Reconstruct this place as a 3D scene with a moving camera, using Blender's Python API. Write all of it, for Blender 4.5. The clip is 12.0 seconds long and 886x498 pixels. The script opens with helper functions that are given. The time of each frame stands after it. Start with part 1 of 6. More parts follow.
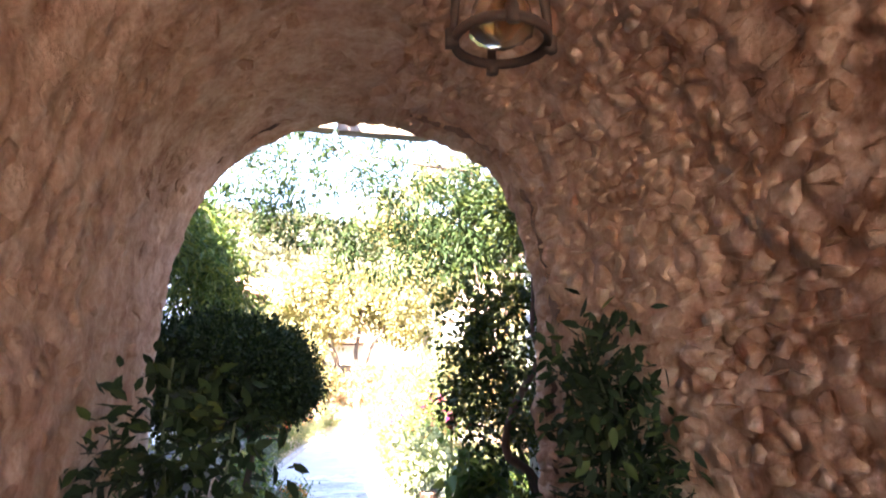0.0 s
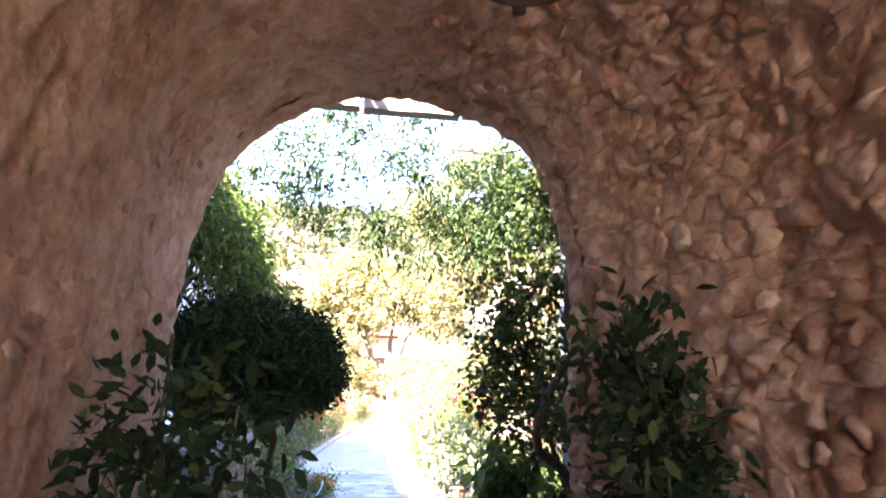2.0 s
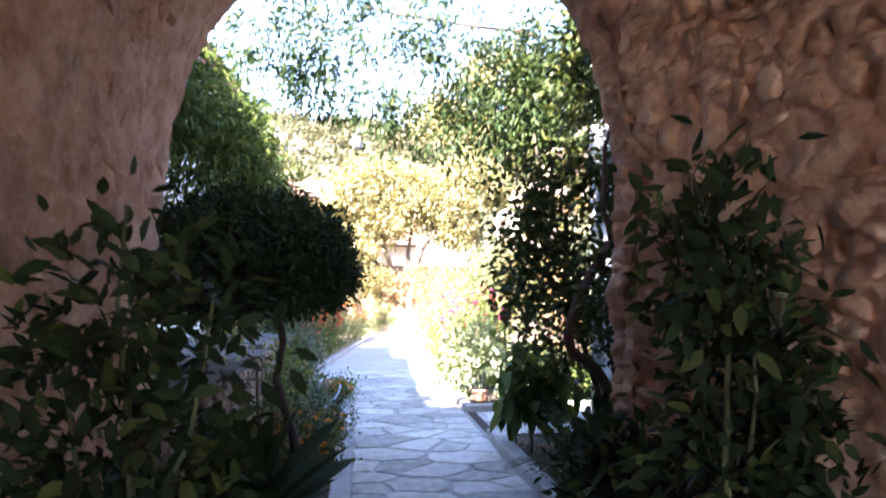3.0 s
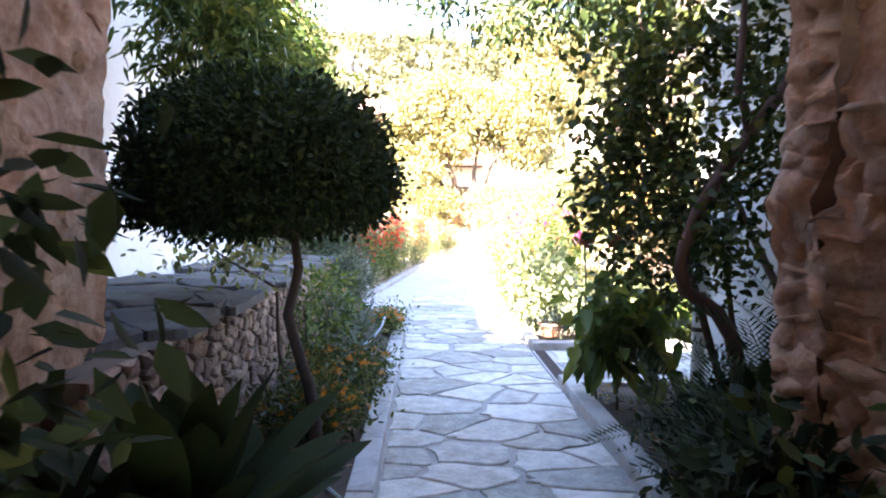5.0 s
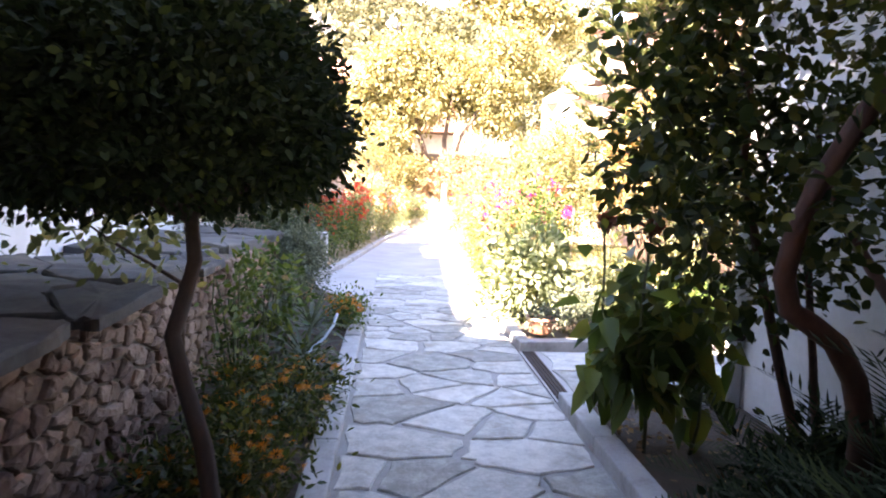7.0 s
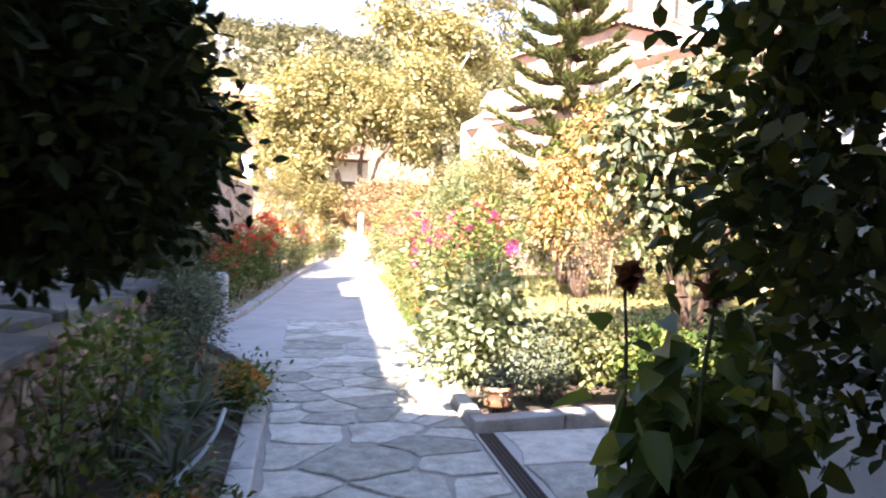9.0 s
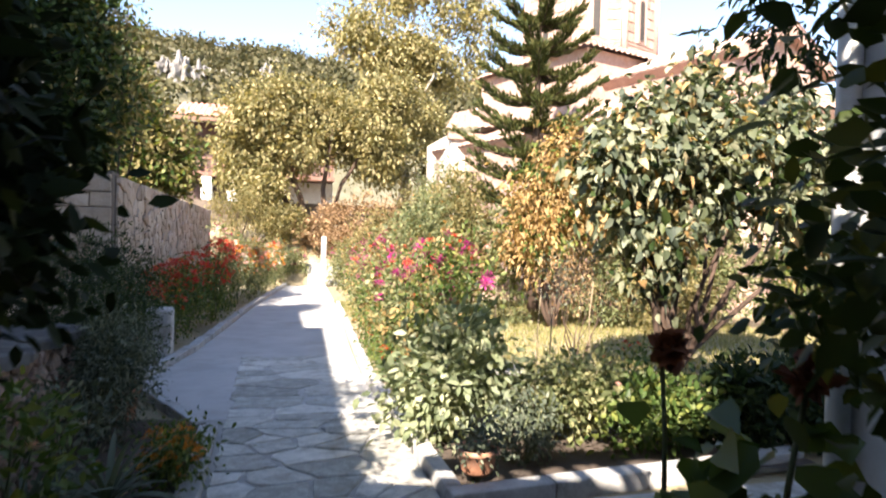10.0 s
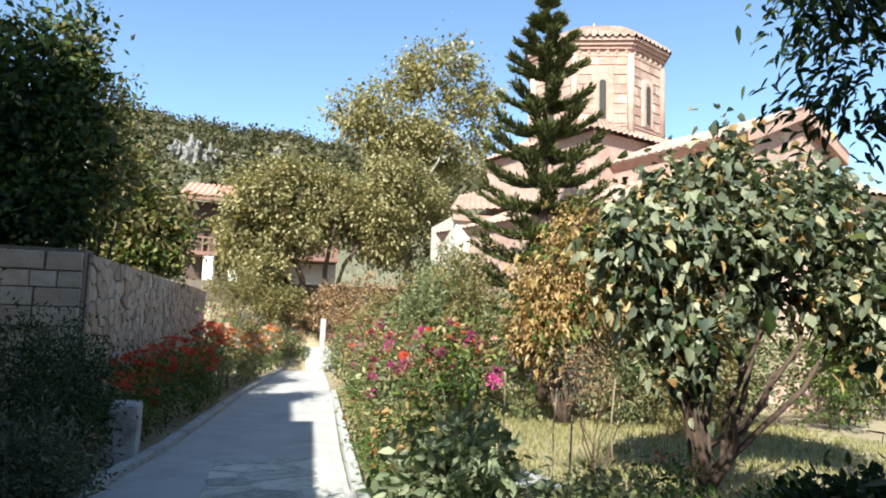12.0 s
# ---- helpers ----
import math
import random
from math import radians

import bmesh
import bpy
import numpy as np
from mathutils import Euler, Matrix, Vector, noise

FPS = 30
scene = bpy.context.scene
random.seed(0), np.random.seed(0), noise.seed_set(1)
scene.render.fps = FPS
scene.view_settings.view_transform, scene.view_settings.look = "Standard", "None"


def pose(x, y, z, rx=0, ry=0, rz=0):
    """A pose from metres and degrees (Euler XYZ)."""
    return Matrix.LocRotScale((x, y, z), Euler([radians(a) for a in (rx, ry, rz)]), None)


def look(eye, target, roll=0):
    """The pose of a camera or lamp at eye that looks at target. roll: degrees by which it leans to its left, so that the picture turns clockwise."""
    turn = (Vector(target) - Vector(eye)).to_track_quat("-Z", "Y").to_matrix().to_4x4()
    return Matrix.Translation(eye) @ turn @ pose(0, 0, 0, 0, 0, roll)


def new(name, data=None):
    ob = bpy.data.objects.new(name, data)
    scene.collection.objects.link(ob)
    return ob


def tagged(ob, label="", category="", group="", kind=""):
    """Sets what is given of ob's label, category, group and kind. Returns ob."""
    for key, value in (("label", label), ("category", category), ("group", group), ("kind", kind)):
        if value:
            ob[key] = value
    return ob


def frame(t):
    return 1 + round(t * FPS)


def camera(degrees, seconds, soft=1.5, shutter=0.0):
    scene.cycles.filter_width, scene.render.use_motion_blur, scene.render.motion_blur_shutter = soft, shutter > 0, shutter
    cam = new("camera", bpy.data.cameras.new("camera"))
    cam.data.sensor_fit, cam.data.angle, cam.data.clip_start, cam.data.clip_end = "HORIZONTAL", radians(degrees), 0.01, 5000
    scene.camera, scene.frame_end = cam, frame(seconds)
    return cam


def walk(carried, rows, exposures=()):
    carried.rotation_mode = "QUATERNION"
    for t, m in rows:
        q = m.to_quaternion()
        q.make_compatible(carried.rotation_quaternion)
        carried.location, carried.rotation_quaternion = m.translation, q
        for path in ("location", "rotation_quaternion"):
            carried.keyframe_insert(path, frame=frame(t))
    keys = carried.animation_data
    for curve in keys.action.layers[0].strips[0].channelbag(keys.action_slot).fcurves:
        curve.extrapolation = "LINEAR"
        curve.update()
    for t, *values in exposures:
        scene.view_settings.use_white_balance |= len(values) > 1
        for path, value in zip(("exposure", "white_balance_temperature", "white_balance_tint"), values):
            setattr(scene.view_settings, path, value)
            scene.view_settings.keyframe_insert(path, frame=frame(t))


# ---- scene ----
cam = camera(68.6, 12.0, 1.9, 0.4)
METRES, EYE, TILT, LEAN, TURN = 7.0, 1.75, 12.3, 0.0, -12.0
ROWS = [
    (0.0, 0.0, 0.0, 0.0, 0.0, 0.0, -0.0),
    (0.5, 0.0011, -0.0027, 0.0028, -0.1, 3.83, 0.14),
    (1.0, 0.0052, 0.0013, 0.0034, 0.4, 6.15, -0.67),
    (1.5, 0.0115, 0.0089, 0.0001, 2.58, 3.56, -0.36),
    (2.0, 0.0088, 0.0402, -0.0152, 3.18, -0.47, -0.54),
    (2.5, -0.0059, 0.0881, -0.0289, 3.0, -3.06, 0.84),
    (3.0, -0.0007, 0.1317, -0.0498, 4.62, -8.35, 0.51),
    (5.0, -0.0128, 0.3256, -0.1009, 10.52, -15.06, 1.23),
    (5.5, -0.0245, 0.3766, -0.1132, 10.61, -17.3, -0.01),
    (6.0, -0.0392, 0.4245, -0.122, 7.16, -17.77, -0.17),
    (6.5, -0.0452, 0.4725, -0.1348, 7.86, -16.75, 1.11),
    (7.0, -0.0535, 0.5215, -0.1429, 8.02, -17.82, -0.53),
    (9.0, -0.0956, 0.721, -0.1799, 0.55, -15.26, -1.5),
    (9.5, -0.1045, 0.7755, -0.1843, -4.08, -16.38, -1.45),
    (10.0, -0.1009, 0.8238, -0.1876, -2.49, -13.34, -1.97),
    (10.5, -0.0988, 0.8648, -0.1885, -3.53, -8.69, -2.51),
    (11.0, -0.1054, 0.9004, -0.1921, -5.04, -4.6, -2.17),
    (11.5, -0.1007, 0.9273, -0.1994, -2.92, -5.45, -1.94),
    (12.0, -0.0903, 0.9432, -0.2022, -1.98, -6.16, -2.44),
]
# ---------- exposure ----------
EXPOSURES = [(0.0, 5.1, 6400, 22), (1.5, 5.1, 6350, 22), (2.5, 4.7, 6000, 24), (3.2, 4.55, 6000, 24), (5.0, 5.1, 6500, 22), (6.0, 4.95, 7000, 27), (7.0, 4.65, 7100, 28), (9.0, 3.65, 6800, 24), (9.6, 2.95, 6700, 22), (10.2, 2.45, 6650, 13), (10.8, 1.9, 6100, 5), (12.0, 1.8, 5950, 3)]
walk(cam, [(t, pose(0, 0, EYE, TILT, LEAN, TURN) @ pose(METRES * x, METRES * y, METRES * z, 90 + pitch, roll, yaw)) for t, x, y, z, yaw, pitch, roll in ROWS], EXPOSURES)

# ---------- world and sun ----------
TO_SUN = Vector((-0.64, -1.02, 1.0)).normalized()
world = bpy.data.worlds.new("world")
scene.world = world
world.use_nodes = True
sky = world.node_tree.nodes.new("ShaderNodeTexSky")
sky.sky_type, sky.sun_disc = "NISHITA", False
sky.sun_elevation = math.asin(TO_SUN.z)
sky.sun_rotation = math.atan2(TO_SUN.x, TO_SUN.y) % (2 * math.pi)
sky.air_density, sky.dust_density, sky.ozone_density = 0.9, 0.25, 0.6
world.node_tree.links.new(sky.outputs[0], world.node_tree.nodes["Background"].inputs[0])
world.node_tree.nodes["Background"].inputs[1].default_value = 0.075
sun = new("sun", bpy.data.lights.new("sun", "SUN"))
sun.data.energy, sun.data.angle, sun.data.color = 3.9, radians(0.53), (1.0, 0.92, 0.79)
sun.matrix_world = look(TO_SUN * 60, (0, 0, 0))

# ---------- helpers for building ----------
rng = np.random.default_rng(7)


def mesh_of(name, verts, faces, smooth=False):
    me = bpy.data.meshes.new(name)
    me.from_pydata([tuple(v) for v in verts], [], [tuple(f) for f in faces])
    if smooth:
        me.polygons.foreach_set("use_smooth", [True] * len(me.polygons))
    me.update()
    return me


def tri_mesh(name, verts, tris):
    """A mesh straight from arrays of triangles."""
    me = bpy.data.meshes.new(name)
    n = len(tris)
    me.vertices.add(len(verts))
    me.vertices.foreach_set("co", np.asarray(verts, dtype=np.float32).ravel())
    me.loops.add(3 * n)
    me.loops.foreach_set("vertex_index", np.asarray(tris, dtype=np.int32).ravel())
    me.polygons.add(n)
    me.polygons.foreach_set("loop_start", np.arange(0, 3 * n, 3, dtype=np.int32))
    me.update(calc_edges=True)
    return me


def origin(ob):
    o = Vector((0, 0, 0))
    while ob is not None:
        o += ob.location
        ob = ob.parent
    return o


def thing(name, label, category, at, group="", kind=""):
    ob = new(name)
    ob.location = at
    return tagged(ob, label, category, group, kind)


def part(name, me, material, parent=None, label=""):
    """One mesh under a thing; the mesh is given in world metres."""
    if isinstance(me, bmesh.types.BMesh):
        bm, me = me, bpy.data.meshes.new(name)
        bmesh.ops.recalc_face_normals(bm, faces=bm.faces)
        bm.to_mesh(me)
        bm.free()
    if parent is not None:
        me.transform(Matrix.Translation(-origin(parent)))
    me.materials.append(material)
    ob = new(name, me)
    ob.parent = parent
    if label:
        ob["label"] = label
    return ob


def single(name, me, material, label, category="", group="", kind=""):
    return tagged(part(name, me, material), label, category, group, kind)


def piece(name, me, parent, m):
    """A shared mesh under a parent, at the world pose m."""
    ob = new(name, me)
    ob.parent = parent
    ob.matrix_basis = Matrix.Translation(-origin(parent)) @ m
    return ob


def box(bm, x0, x1, y0, y1, z0, z1, bevel=0.0):
    made = bmesh.ops.create_cube(bm, size=1.0, matrix=Matrix.LocRotScale(((x0 + x1) / 2, (y0 + y1) / 2, (z0 + z1) / 2), None, (abs(x1 - x0), abs(y1 - y0), abs(z1 - z0))))
    if bevel:
        edges = list({e for v in made["verts"] for e in v.link_edges})
        bmesh.ops.bevel(bm, geom=edges, offset=bevel, segments=2, affect="EDGES", profile=0.6)
    return bm


def boxed(x0, x1, y0, y1, z0, z1, bevel=0.0):
    return box(bmesh.new(), x0, x1, y0, y1, z0, z1, bevel)


def tube_mesh(name, pts, radii, sides=8, rough=0.0, seed=0):
    """A tapered tube along a line of points."""
    r = np.random.default_rng(seed)
    pts = [Vector(p) for p in pts]
    verts, faces = [], []
    up = Vector((0.31, 0.2, 0.93))
    for i, p in enumerate(pts):
        d = (pts[min(i + 1, len(pts) - 1)] - pts[max(i - 1, 0)]).normalized()
        a = d.cross(up)
        a = (a if a.length > 1e-3 else d.cross(Vector((1, 0, 0)))).normalized()
        b = d.cross(a)
        for k in range(sides):
            w = 2 * math.pi * k / sides
            verts.append(p + (a * math.cos(w) + b * math.sin(w)) * radii[i] * (1 + rough * r.uniform(-1, 1)))
    for i in range(len(pts) - 1):
        for k in range(sides):
            faces.append((i * sides + k, i * sides + (k + 1) % sides, (i + 1) * sides + (k + 1) % sides, (i + 1) * sides + k))
    faces.append(tuple(range(sides))[::-1])
    faces.append(tuple(range((len(pts) - 1) * sides, len(pts) * sides)))
    return mesh_of(name, verts, faces, True)


def bent(p, q, n, sway, seed):
    """Points of a crooked line from p to q."""
    r = np.random.default_rng(seed)
    p, q = np.array(p, float), np.array(q, float)
    out = []
    off = np.zeros(3)
    for i in range(n + 1):
        f = i / n
        if 0 < i < n:
            off = off * 0.6 + r.normal(0, sway, 3) * np.array([1, 1, 0.4])
        out.append(p + (q - p) * f + off * math.sin(math.pi * f))
    return out


def unit(a):
    return a / np.maximum(np.linalg.norm(a, axis=1, keepdims=True), 1e-9)


def leaf_mesh(name, at, way, size, width=0.5, fold=0.25, seed=0, droop=0.0, fine=False):
    """Many small folded leaves: at, where each one starts; way, where it points."""
    r = np.random.default_rng(seed)
    n = len(at)
    way = unit(way)
    side = unit(np.cross(way, r.normal(0, 1, (n, 3)) + np.array([0, 0, 1.2])))
    norm = np.cross(side, way)
    ln = np.asarray(size).reshape(-1, 1) * r.uniform(0.7, 1.25, (n, 1))
    wd = ln * width * 0.5
    mid = at + way * ln * 0.45
    tip = at + way * ln + np.array([0, 0, -1]) * ln * droop
    if fine:
        low, high = at + way * ln * 0.32, at + way * ln * 0.68 + np.array([0, 0, -1]) * ln * droop * 0.4
        rise = norm * wd * fold
        v = np.stack([at, low + side * wd + rise, high + side * wd * 0.8 + rise, tip, high - side * wd * 0.8 + rise, low - side * wd + rise], 1).reshape(-1, 3)
        b = np.arange(n)[:, None] * 6
        return tri_mesh(name, v, np.concatenate([b + [0, 1, 3], b + [1, 2, 3], b + [0, 3, 5], b + [5, 3, 4]], 1).reshape(-1, 3))
    v = np.stack([at, mid + side * wd + norm * wd * fold, tip, mid - side * wd + norm * wd * fold], 1).reshape(-1, 3)
    b = np.arange(n)[:, None] * 4
    tris = np.concatenate([b + [0, 1, 2], b + [0, 2, 3]], 1).reshape(-1, 3)
    return tri_mesh(name, v, tris)


def crown_points(clumps, per_tuft=22, tuft=0.12, fill=0.35, seed=0):
    """Leaf places for a crown: ellipsoids (centre, radii, count) filled with uneven tufts, thickest near the skin."""
    r = np.random.default_rng(seed)
    P, D = [], []
    for c, rad, count in clumps:
        c, rad = np.array(c, float), np.array(rad, float)
        k = max(3, int(count / per_tuft))
        d = unit(r.normal(0, 1, (k, 3)))
        rr = np.where(r.random(k) < fill, r.uniform(0.3, 0.85, k), r.uniform(0.82, 1.08, k))
        tc = c + d * rad * rr[:, None]
        per = int(count / k)
        p = np.repeat(tc, per, 0) + r.normal(0, 1, (k * per, 3)) * tuft * np.repeat(r.uniform(0.6, 1.5, k), per)[:, None]
        w = np.repeat(d, per, 0) * 0.8 + r.normal(0, 0.7, (k * per, 3)) + np.array([0, 0, -0.15])
        P.append(p)
        D.append(w)
    return np.concatenate(P), np.concatenate(D)


def clip_cell(poly, px, py, nx, ny):
    out = []
    for i in range(len(poly)):
        a, b = poly[i], poly[(i + 1) % len(poly)]
        da, db = (a[0] - px) * nx + (a[1] - py) * ny, (b[0] - px) * nx + (b[1] - py) * ny
        if da <= 0:
            out.append(a)
        if da * db < 0:
            f = da / (da - db)
            out.append((a[0] + (b[0] - a[0]) * f, a[1] + (b[1] - a[1]) * f))
    return out


def cells(u0, u1, v0, v1, du, dv, jitter=0.42, gap=0.012, seed=0, stagger=0.5):
    """Irregular many-sided cells that tile a rectangle, each drawn in by the joint."""
    r = np.random.default_rng(seed)
    nu, nv = max(1, round((u1 - u0) / du)), max(1, round((v1 - v0) / dv))
    du, dv = (u1 - u0) / nu, (v1 - v0) / nv
    grid = {}
    for i in range(-1, nu + 1):
        for j in range(-1, nv + 1):
            grid[i, j] = (u0 + (i + 0.5 + stagger * (j % 2) - stagger / 2 + r.uniform(-jitter, jitter)) * du, v0 + (j + 0.5 + r.uniform(-jitter, jitter)) * dv)
    out = []
    for i in range(nu):
        for j in range(nv):
            cx, cy = grid[i, j]
            poly = [(u0, v0), (u1, v0), (u1, v1), (u0, v1)]
            g = gap * r.uniform(0.6, 1.5)
            for a in range(-2, 3):
                for b in range(-2, 3):
                    q = grid.get((i + a, j + b))
                    if q is None or (a, b) == (0, 0) or not poly:
                        continue
                    dx, dy = q[0] - cx, q[1] - cy
                    d = math.hypot(dx, dy)
                    if d < 1e-6:
                        continue
                    poly = clip_cell(poly, cx + dx / 2 - dx / d * g, cy + dy / 2 - dy / d * g, dx / d, dy / d)
            if len(poly) > 2:
                out.append(poly)
    return out


def scatter(u0, u1, v0, v1, apart, seed=0, tries=30, spread=0.5):
    """Random places in a rectangle, no two nearer than a changing distance."""
    r = np.random.default_rng(seed)
    pts = np.zeros((0, 3))
    goal = int((u1 - u0) * (v1 - v0) / apart ** 2 * tries)
    for _ in range(goal):
        p = np.array([r.uniform(u0, u1), r.uniform(v0, v1), apart * r.uniform(1 - spread, 1 + spread)])
        if not len(pts) or np.all((pts[:, 0] - p[0]) ** 2 + (pts[:, 1] - p[1]) ** 2 > ((pts[:, 2] + p[2]) / 2) ** 2):
            pts = np.vstack([pts, p])
    return pts[:, :2]


def cells_of(pts, u0, u1, v0, v1, reach, gap):
    """The cells round given places, clipped to the rectangle and drawn in by the joint."""
    out = []
    for c in pts:
        d = np.hypot(pts[:, 0] - c[0], pts[:, 1] - c[1])
        near = pts[(d > 1e-6) & (d < reach)]
        poly = [(u0, v0), (u1, v0), (u1, v1), (u0, v1)]
        for q in near:
            dx, dy = q - c
            k = math.hypot(dx, dy)
            poly = clip_cell(poly, c[0] + dx / 2 - dx / k * gap, c[1] + dy / 2 - dy / k * gap, dx / k, dy / k)
            if not poly:
                break
        if len(poly) > 2:
            out.append(poly)
    return out


def slab_mesh(name, poly, place, thick, edge, seed=0, dome=0.0, rough=0.0):
    """A stone from an outline: a lower ring, a ring near the top and a drawn-in top; place(u, v, h) gives its metres."""
    r = np.random.default_rng(seed)
    cx, cy = sum(p[0] for p in poly) / len(poly), sum(p[1] for p in poly) / len(poly)
    n = len(poly)
    verts, faces = [], []
    for k, (shrink, h) in enumerate(((0, -0.02), (0, thick - edge), (edge, thick))):
        for u, v in poly:
            d = math.hypot(u - cx, v - cy) or 1
            f = max(0.2, 1 - shrink / d)
            verts.append(place(cx + (u - cx) * f, cy + (v - cy) * f, h + (r.uniform(-rough, rough) if k else 0)))
    verts.append(place(cx, cy, thick + dome + r.uniform(-rough, rough)))
    for ring in (0, 1):
        for i in range(n):
            j = (i + 1) % n
            faces.append((ring * n + i, ring * n + j, ring * n + n + j, ring * n + n + i))
    for i in range(n):
        faces.append((2 * n + i, 2 * n + (i + 1) % n, 3 * n))
    return mesh_of(name, verts, faces)


def lump_mesh(name, poly, place, thick, seed=0):
    """A rough rounded stone: the outline is broken up, the rings drawn in towards an uneven top."""
    r = np.random.default_rng(seed)
    cx, cy = sum(p[0] for p in poly) / len(poly), sum(p[1] for p in poly) / len(poly)
    ring = []
    for i in range(len(poly)):
        a, b = poly[i], poly[(i + 1) % len(poly)]
        ring += [a, ((a[0] + b[0]) / 2, (a[1] + b[1]) / 2)]
    ring = [(cx + (u - cx) * k, cy + (v - cy) * k) for (u, v), k in zip(ring, r.uniform(0.80, 1.06, len(ring)))]
    n = len(ring)
    V, F = [], []
    for f, h in ((1.04, -0.025), (0.97, 0.55 * thick), (0.74, thick)):
        V += [place(cx + (u - cx) * f, cy + (v - cy) * f, h + (thick * r.uniform(-0.2, 0.2) if h > 0 else 0)) for u, v in ring]
    V.append(place(cx, cy, thick * r.uniform(0.8, 1.15)))
    for k in (0, 1):
        for i in range(n):
            j = (i + 1) % n
            F.append((k * n + i, k * n + j, k * n + n + j, k * n + n + i))
    for i in range(n):
        F.append((2 * n + i, 2 * n + (i + 1) % n, 3 * n))
    return mesh_of(name, V, F, True)


def merged(name, meshes, smooth=False):
    V, F = [], []
    for me in meshes:
        b = len(V)
        V += [v.co.copy() for v in me.vertices]
        F += [tuple(b + i for i in p.vertices) for p in me.polygons]
    return mesh_of(name, V, F, smooth)


def ground_z(y):
    return -0.025 * min(max(0.0, y - 12.0), 28.0)


# ---------- materials ----------
def ramp(nt, stops, source):
    node = nt.nodes.new("ShaderNodeValToRGB")
    while len(node.color_ramp.elements) < len(stops):
        node.color_ramp.elements.new(0.5)
    for e, (p, c) in zip(node.color_ramp.elements, stops):
        e.position, e.color = p, (*c, 1)
    nt.links.new(source, node.inputs[0])
    return node.outputs[0]


def tex(nt, kind, scale, coords, detail=6, rough=0.6):
    node = nt.nodes.new(kind)
    node.inputs["Scale"].default_value = scale
    if kind == "ShaderNodeTexNoise":
        node.inputs["Detail"].default_value, node.inputs["Roughness"].default_value = detail, rough
    nt.links.new(coords, node.inputs["Vector"])
    return node


def mix(nt, kind, factor, a, b):
    node = nt.nodes.new("ShaderNodeMix")
    node.data_type, node.blend_type = "RGBA", kind
    for s, v in ((0, factor), (6, a), (7, b)):
        if isinstance(v, (int, float)):
            node.inputs[s].default_value = v
        elif isinstance(v, tuple):
            node.inputs[s].default_value = (*v, 1)
        else:
            nt.links.new(v, node.inputs[s])
    return node.outputs[2]


def surface(name, stops, scale=3.0, fine=40.0, rough=0.85, bump=0.3, depth=0.01, stain=None, stain_scale=0.8, metal=0.0, per_piece=0.0, per_island=0.0, stretch=(1, 1, 1)):
    """A weathered surface: broad and fine noise through a ramp, stains of their own shape, and relief."""
    m = bpy.data.materials.new(name)
    m.use_nodes = True
    nt = m.node_tree
    bsdf = nt.nodes["Principled BSDF"]
    geo = nt.nodes.new("ShaderNodeNewGeometry")
    mapping = nt.nodes.new("ShaderNodeMapping")
    mapping.inputs["Scale"].default_value = stretch
    nt.links.new(geo.outputs["Position"], mapping.inputs[0])
    co = mapping.outputs[0]
    broad, small = tex(nt, "ShaderNodeTexNoise", scale, co), tex(nt, "ShaderNodeTexNoise", fine, co, 8, 0.7)
    value = nt.nodes.new("ShaderNodeMath")
    value.operation = "MULTIPLY_ADD"
    nt.links.new(small.outputs[0], value.inputs[0])
    value.inputs[1].default_value = 0.45
    half = nt.nodes.new("ShaderNodeMath")
    half.operation = "MULTIPLY"
    half.inputs[1].default_value = 0.55
    nt.links.new(broad.outputs[0], half.inputs[0])
    nt.links.new(half.outputs[0], value.inputs[2])
    src = value.outputs[0]
    for on, node, sock in ((per_piece, "ShaderNodeObjectInfo", "Random"), (per_island, "ShaderNodeNewGeometry", "Random Per Island")):
        if on:
            info = nt.nodes.new(node)
            add = nt.nodes.new("ShaderNodeMath")
            add.operation = "MULTIPLY_ADD"
            add.inputs[1].default_value = on
            nt.links.new(info.outputs[sock], add.inputs[0])
            shift = nt.nodes.new("ShaderNodeMath")
            shift.operation = "SUBTRACT"
            shift.inputs[1].default_value = on / 2
            nt.links.new(src, shift.inputs[0])
            nt.links.new(shift.outputs[0], add.inputs[2])
            src = add.outputs[0]
    col = ramp(nt, stops, src)
    if stain:
        spot = tex(nt, "ShaderNodeTexNoise", stain_scale, co, 9, 0.65)
        col = mix(nt, "MIX", ramp(nt, [(0.52, (0, 0, 0)), (0.68, (0.75, 0.75, 0.75))], spot.outputs[0]), col, stain)
    nt.links.new(col, bsdf.inputs["Base Color"])
    bsdf.inputs["Roughness"].default_value, bsdf.inputs["Metallic"].default_value = rough, metal
    if bump:
        bn = nt.nodes.new("ShaderNodeBump")
        bn.inputs["Strength"].default_value, bn.inputs["Distance"].default_value = bump, depth
        nt.links.new(value.outputs[0], bn.inputs["Height"])
        nt.links.new(bn.outputs[0], bsdf.inputs["Normal"])
    return m


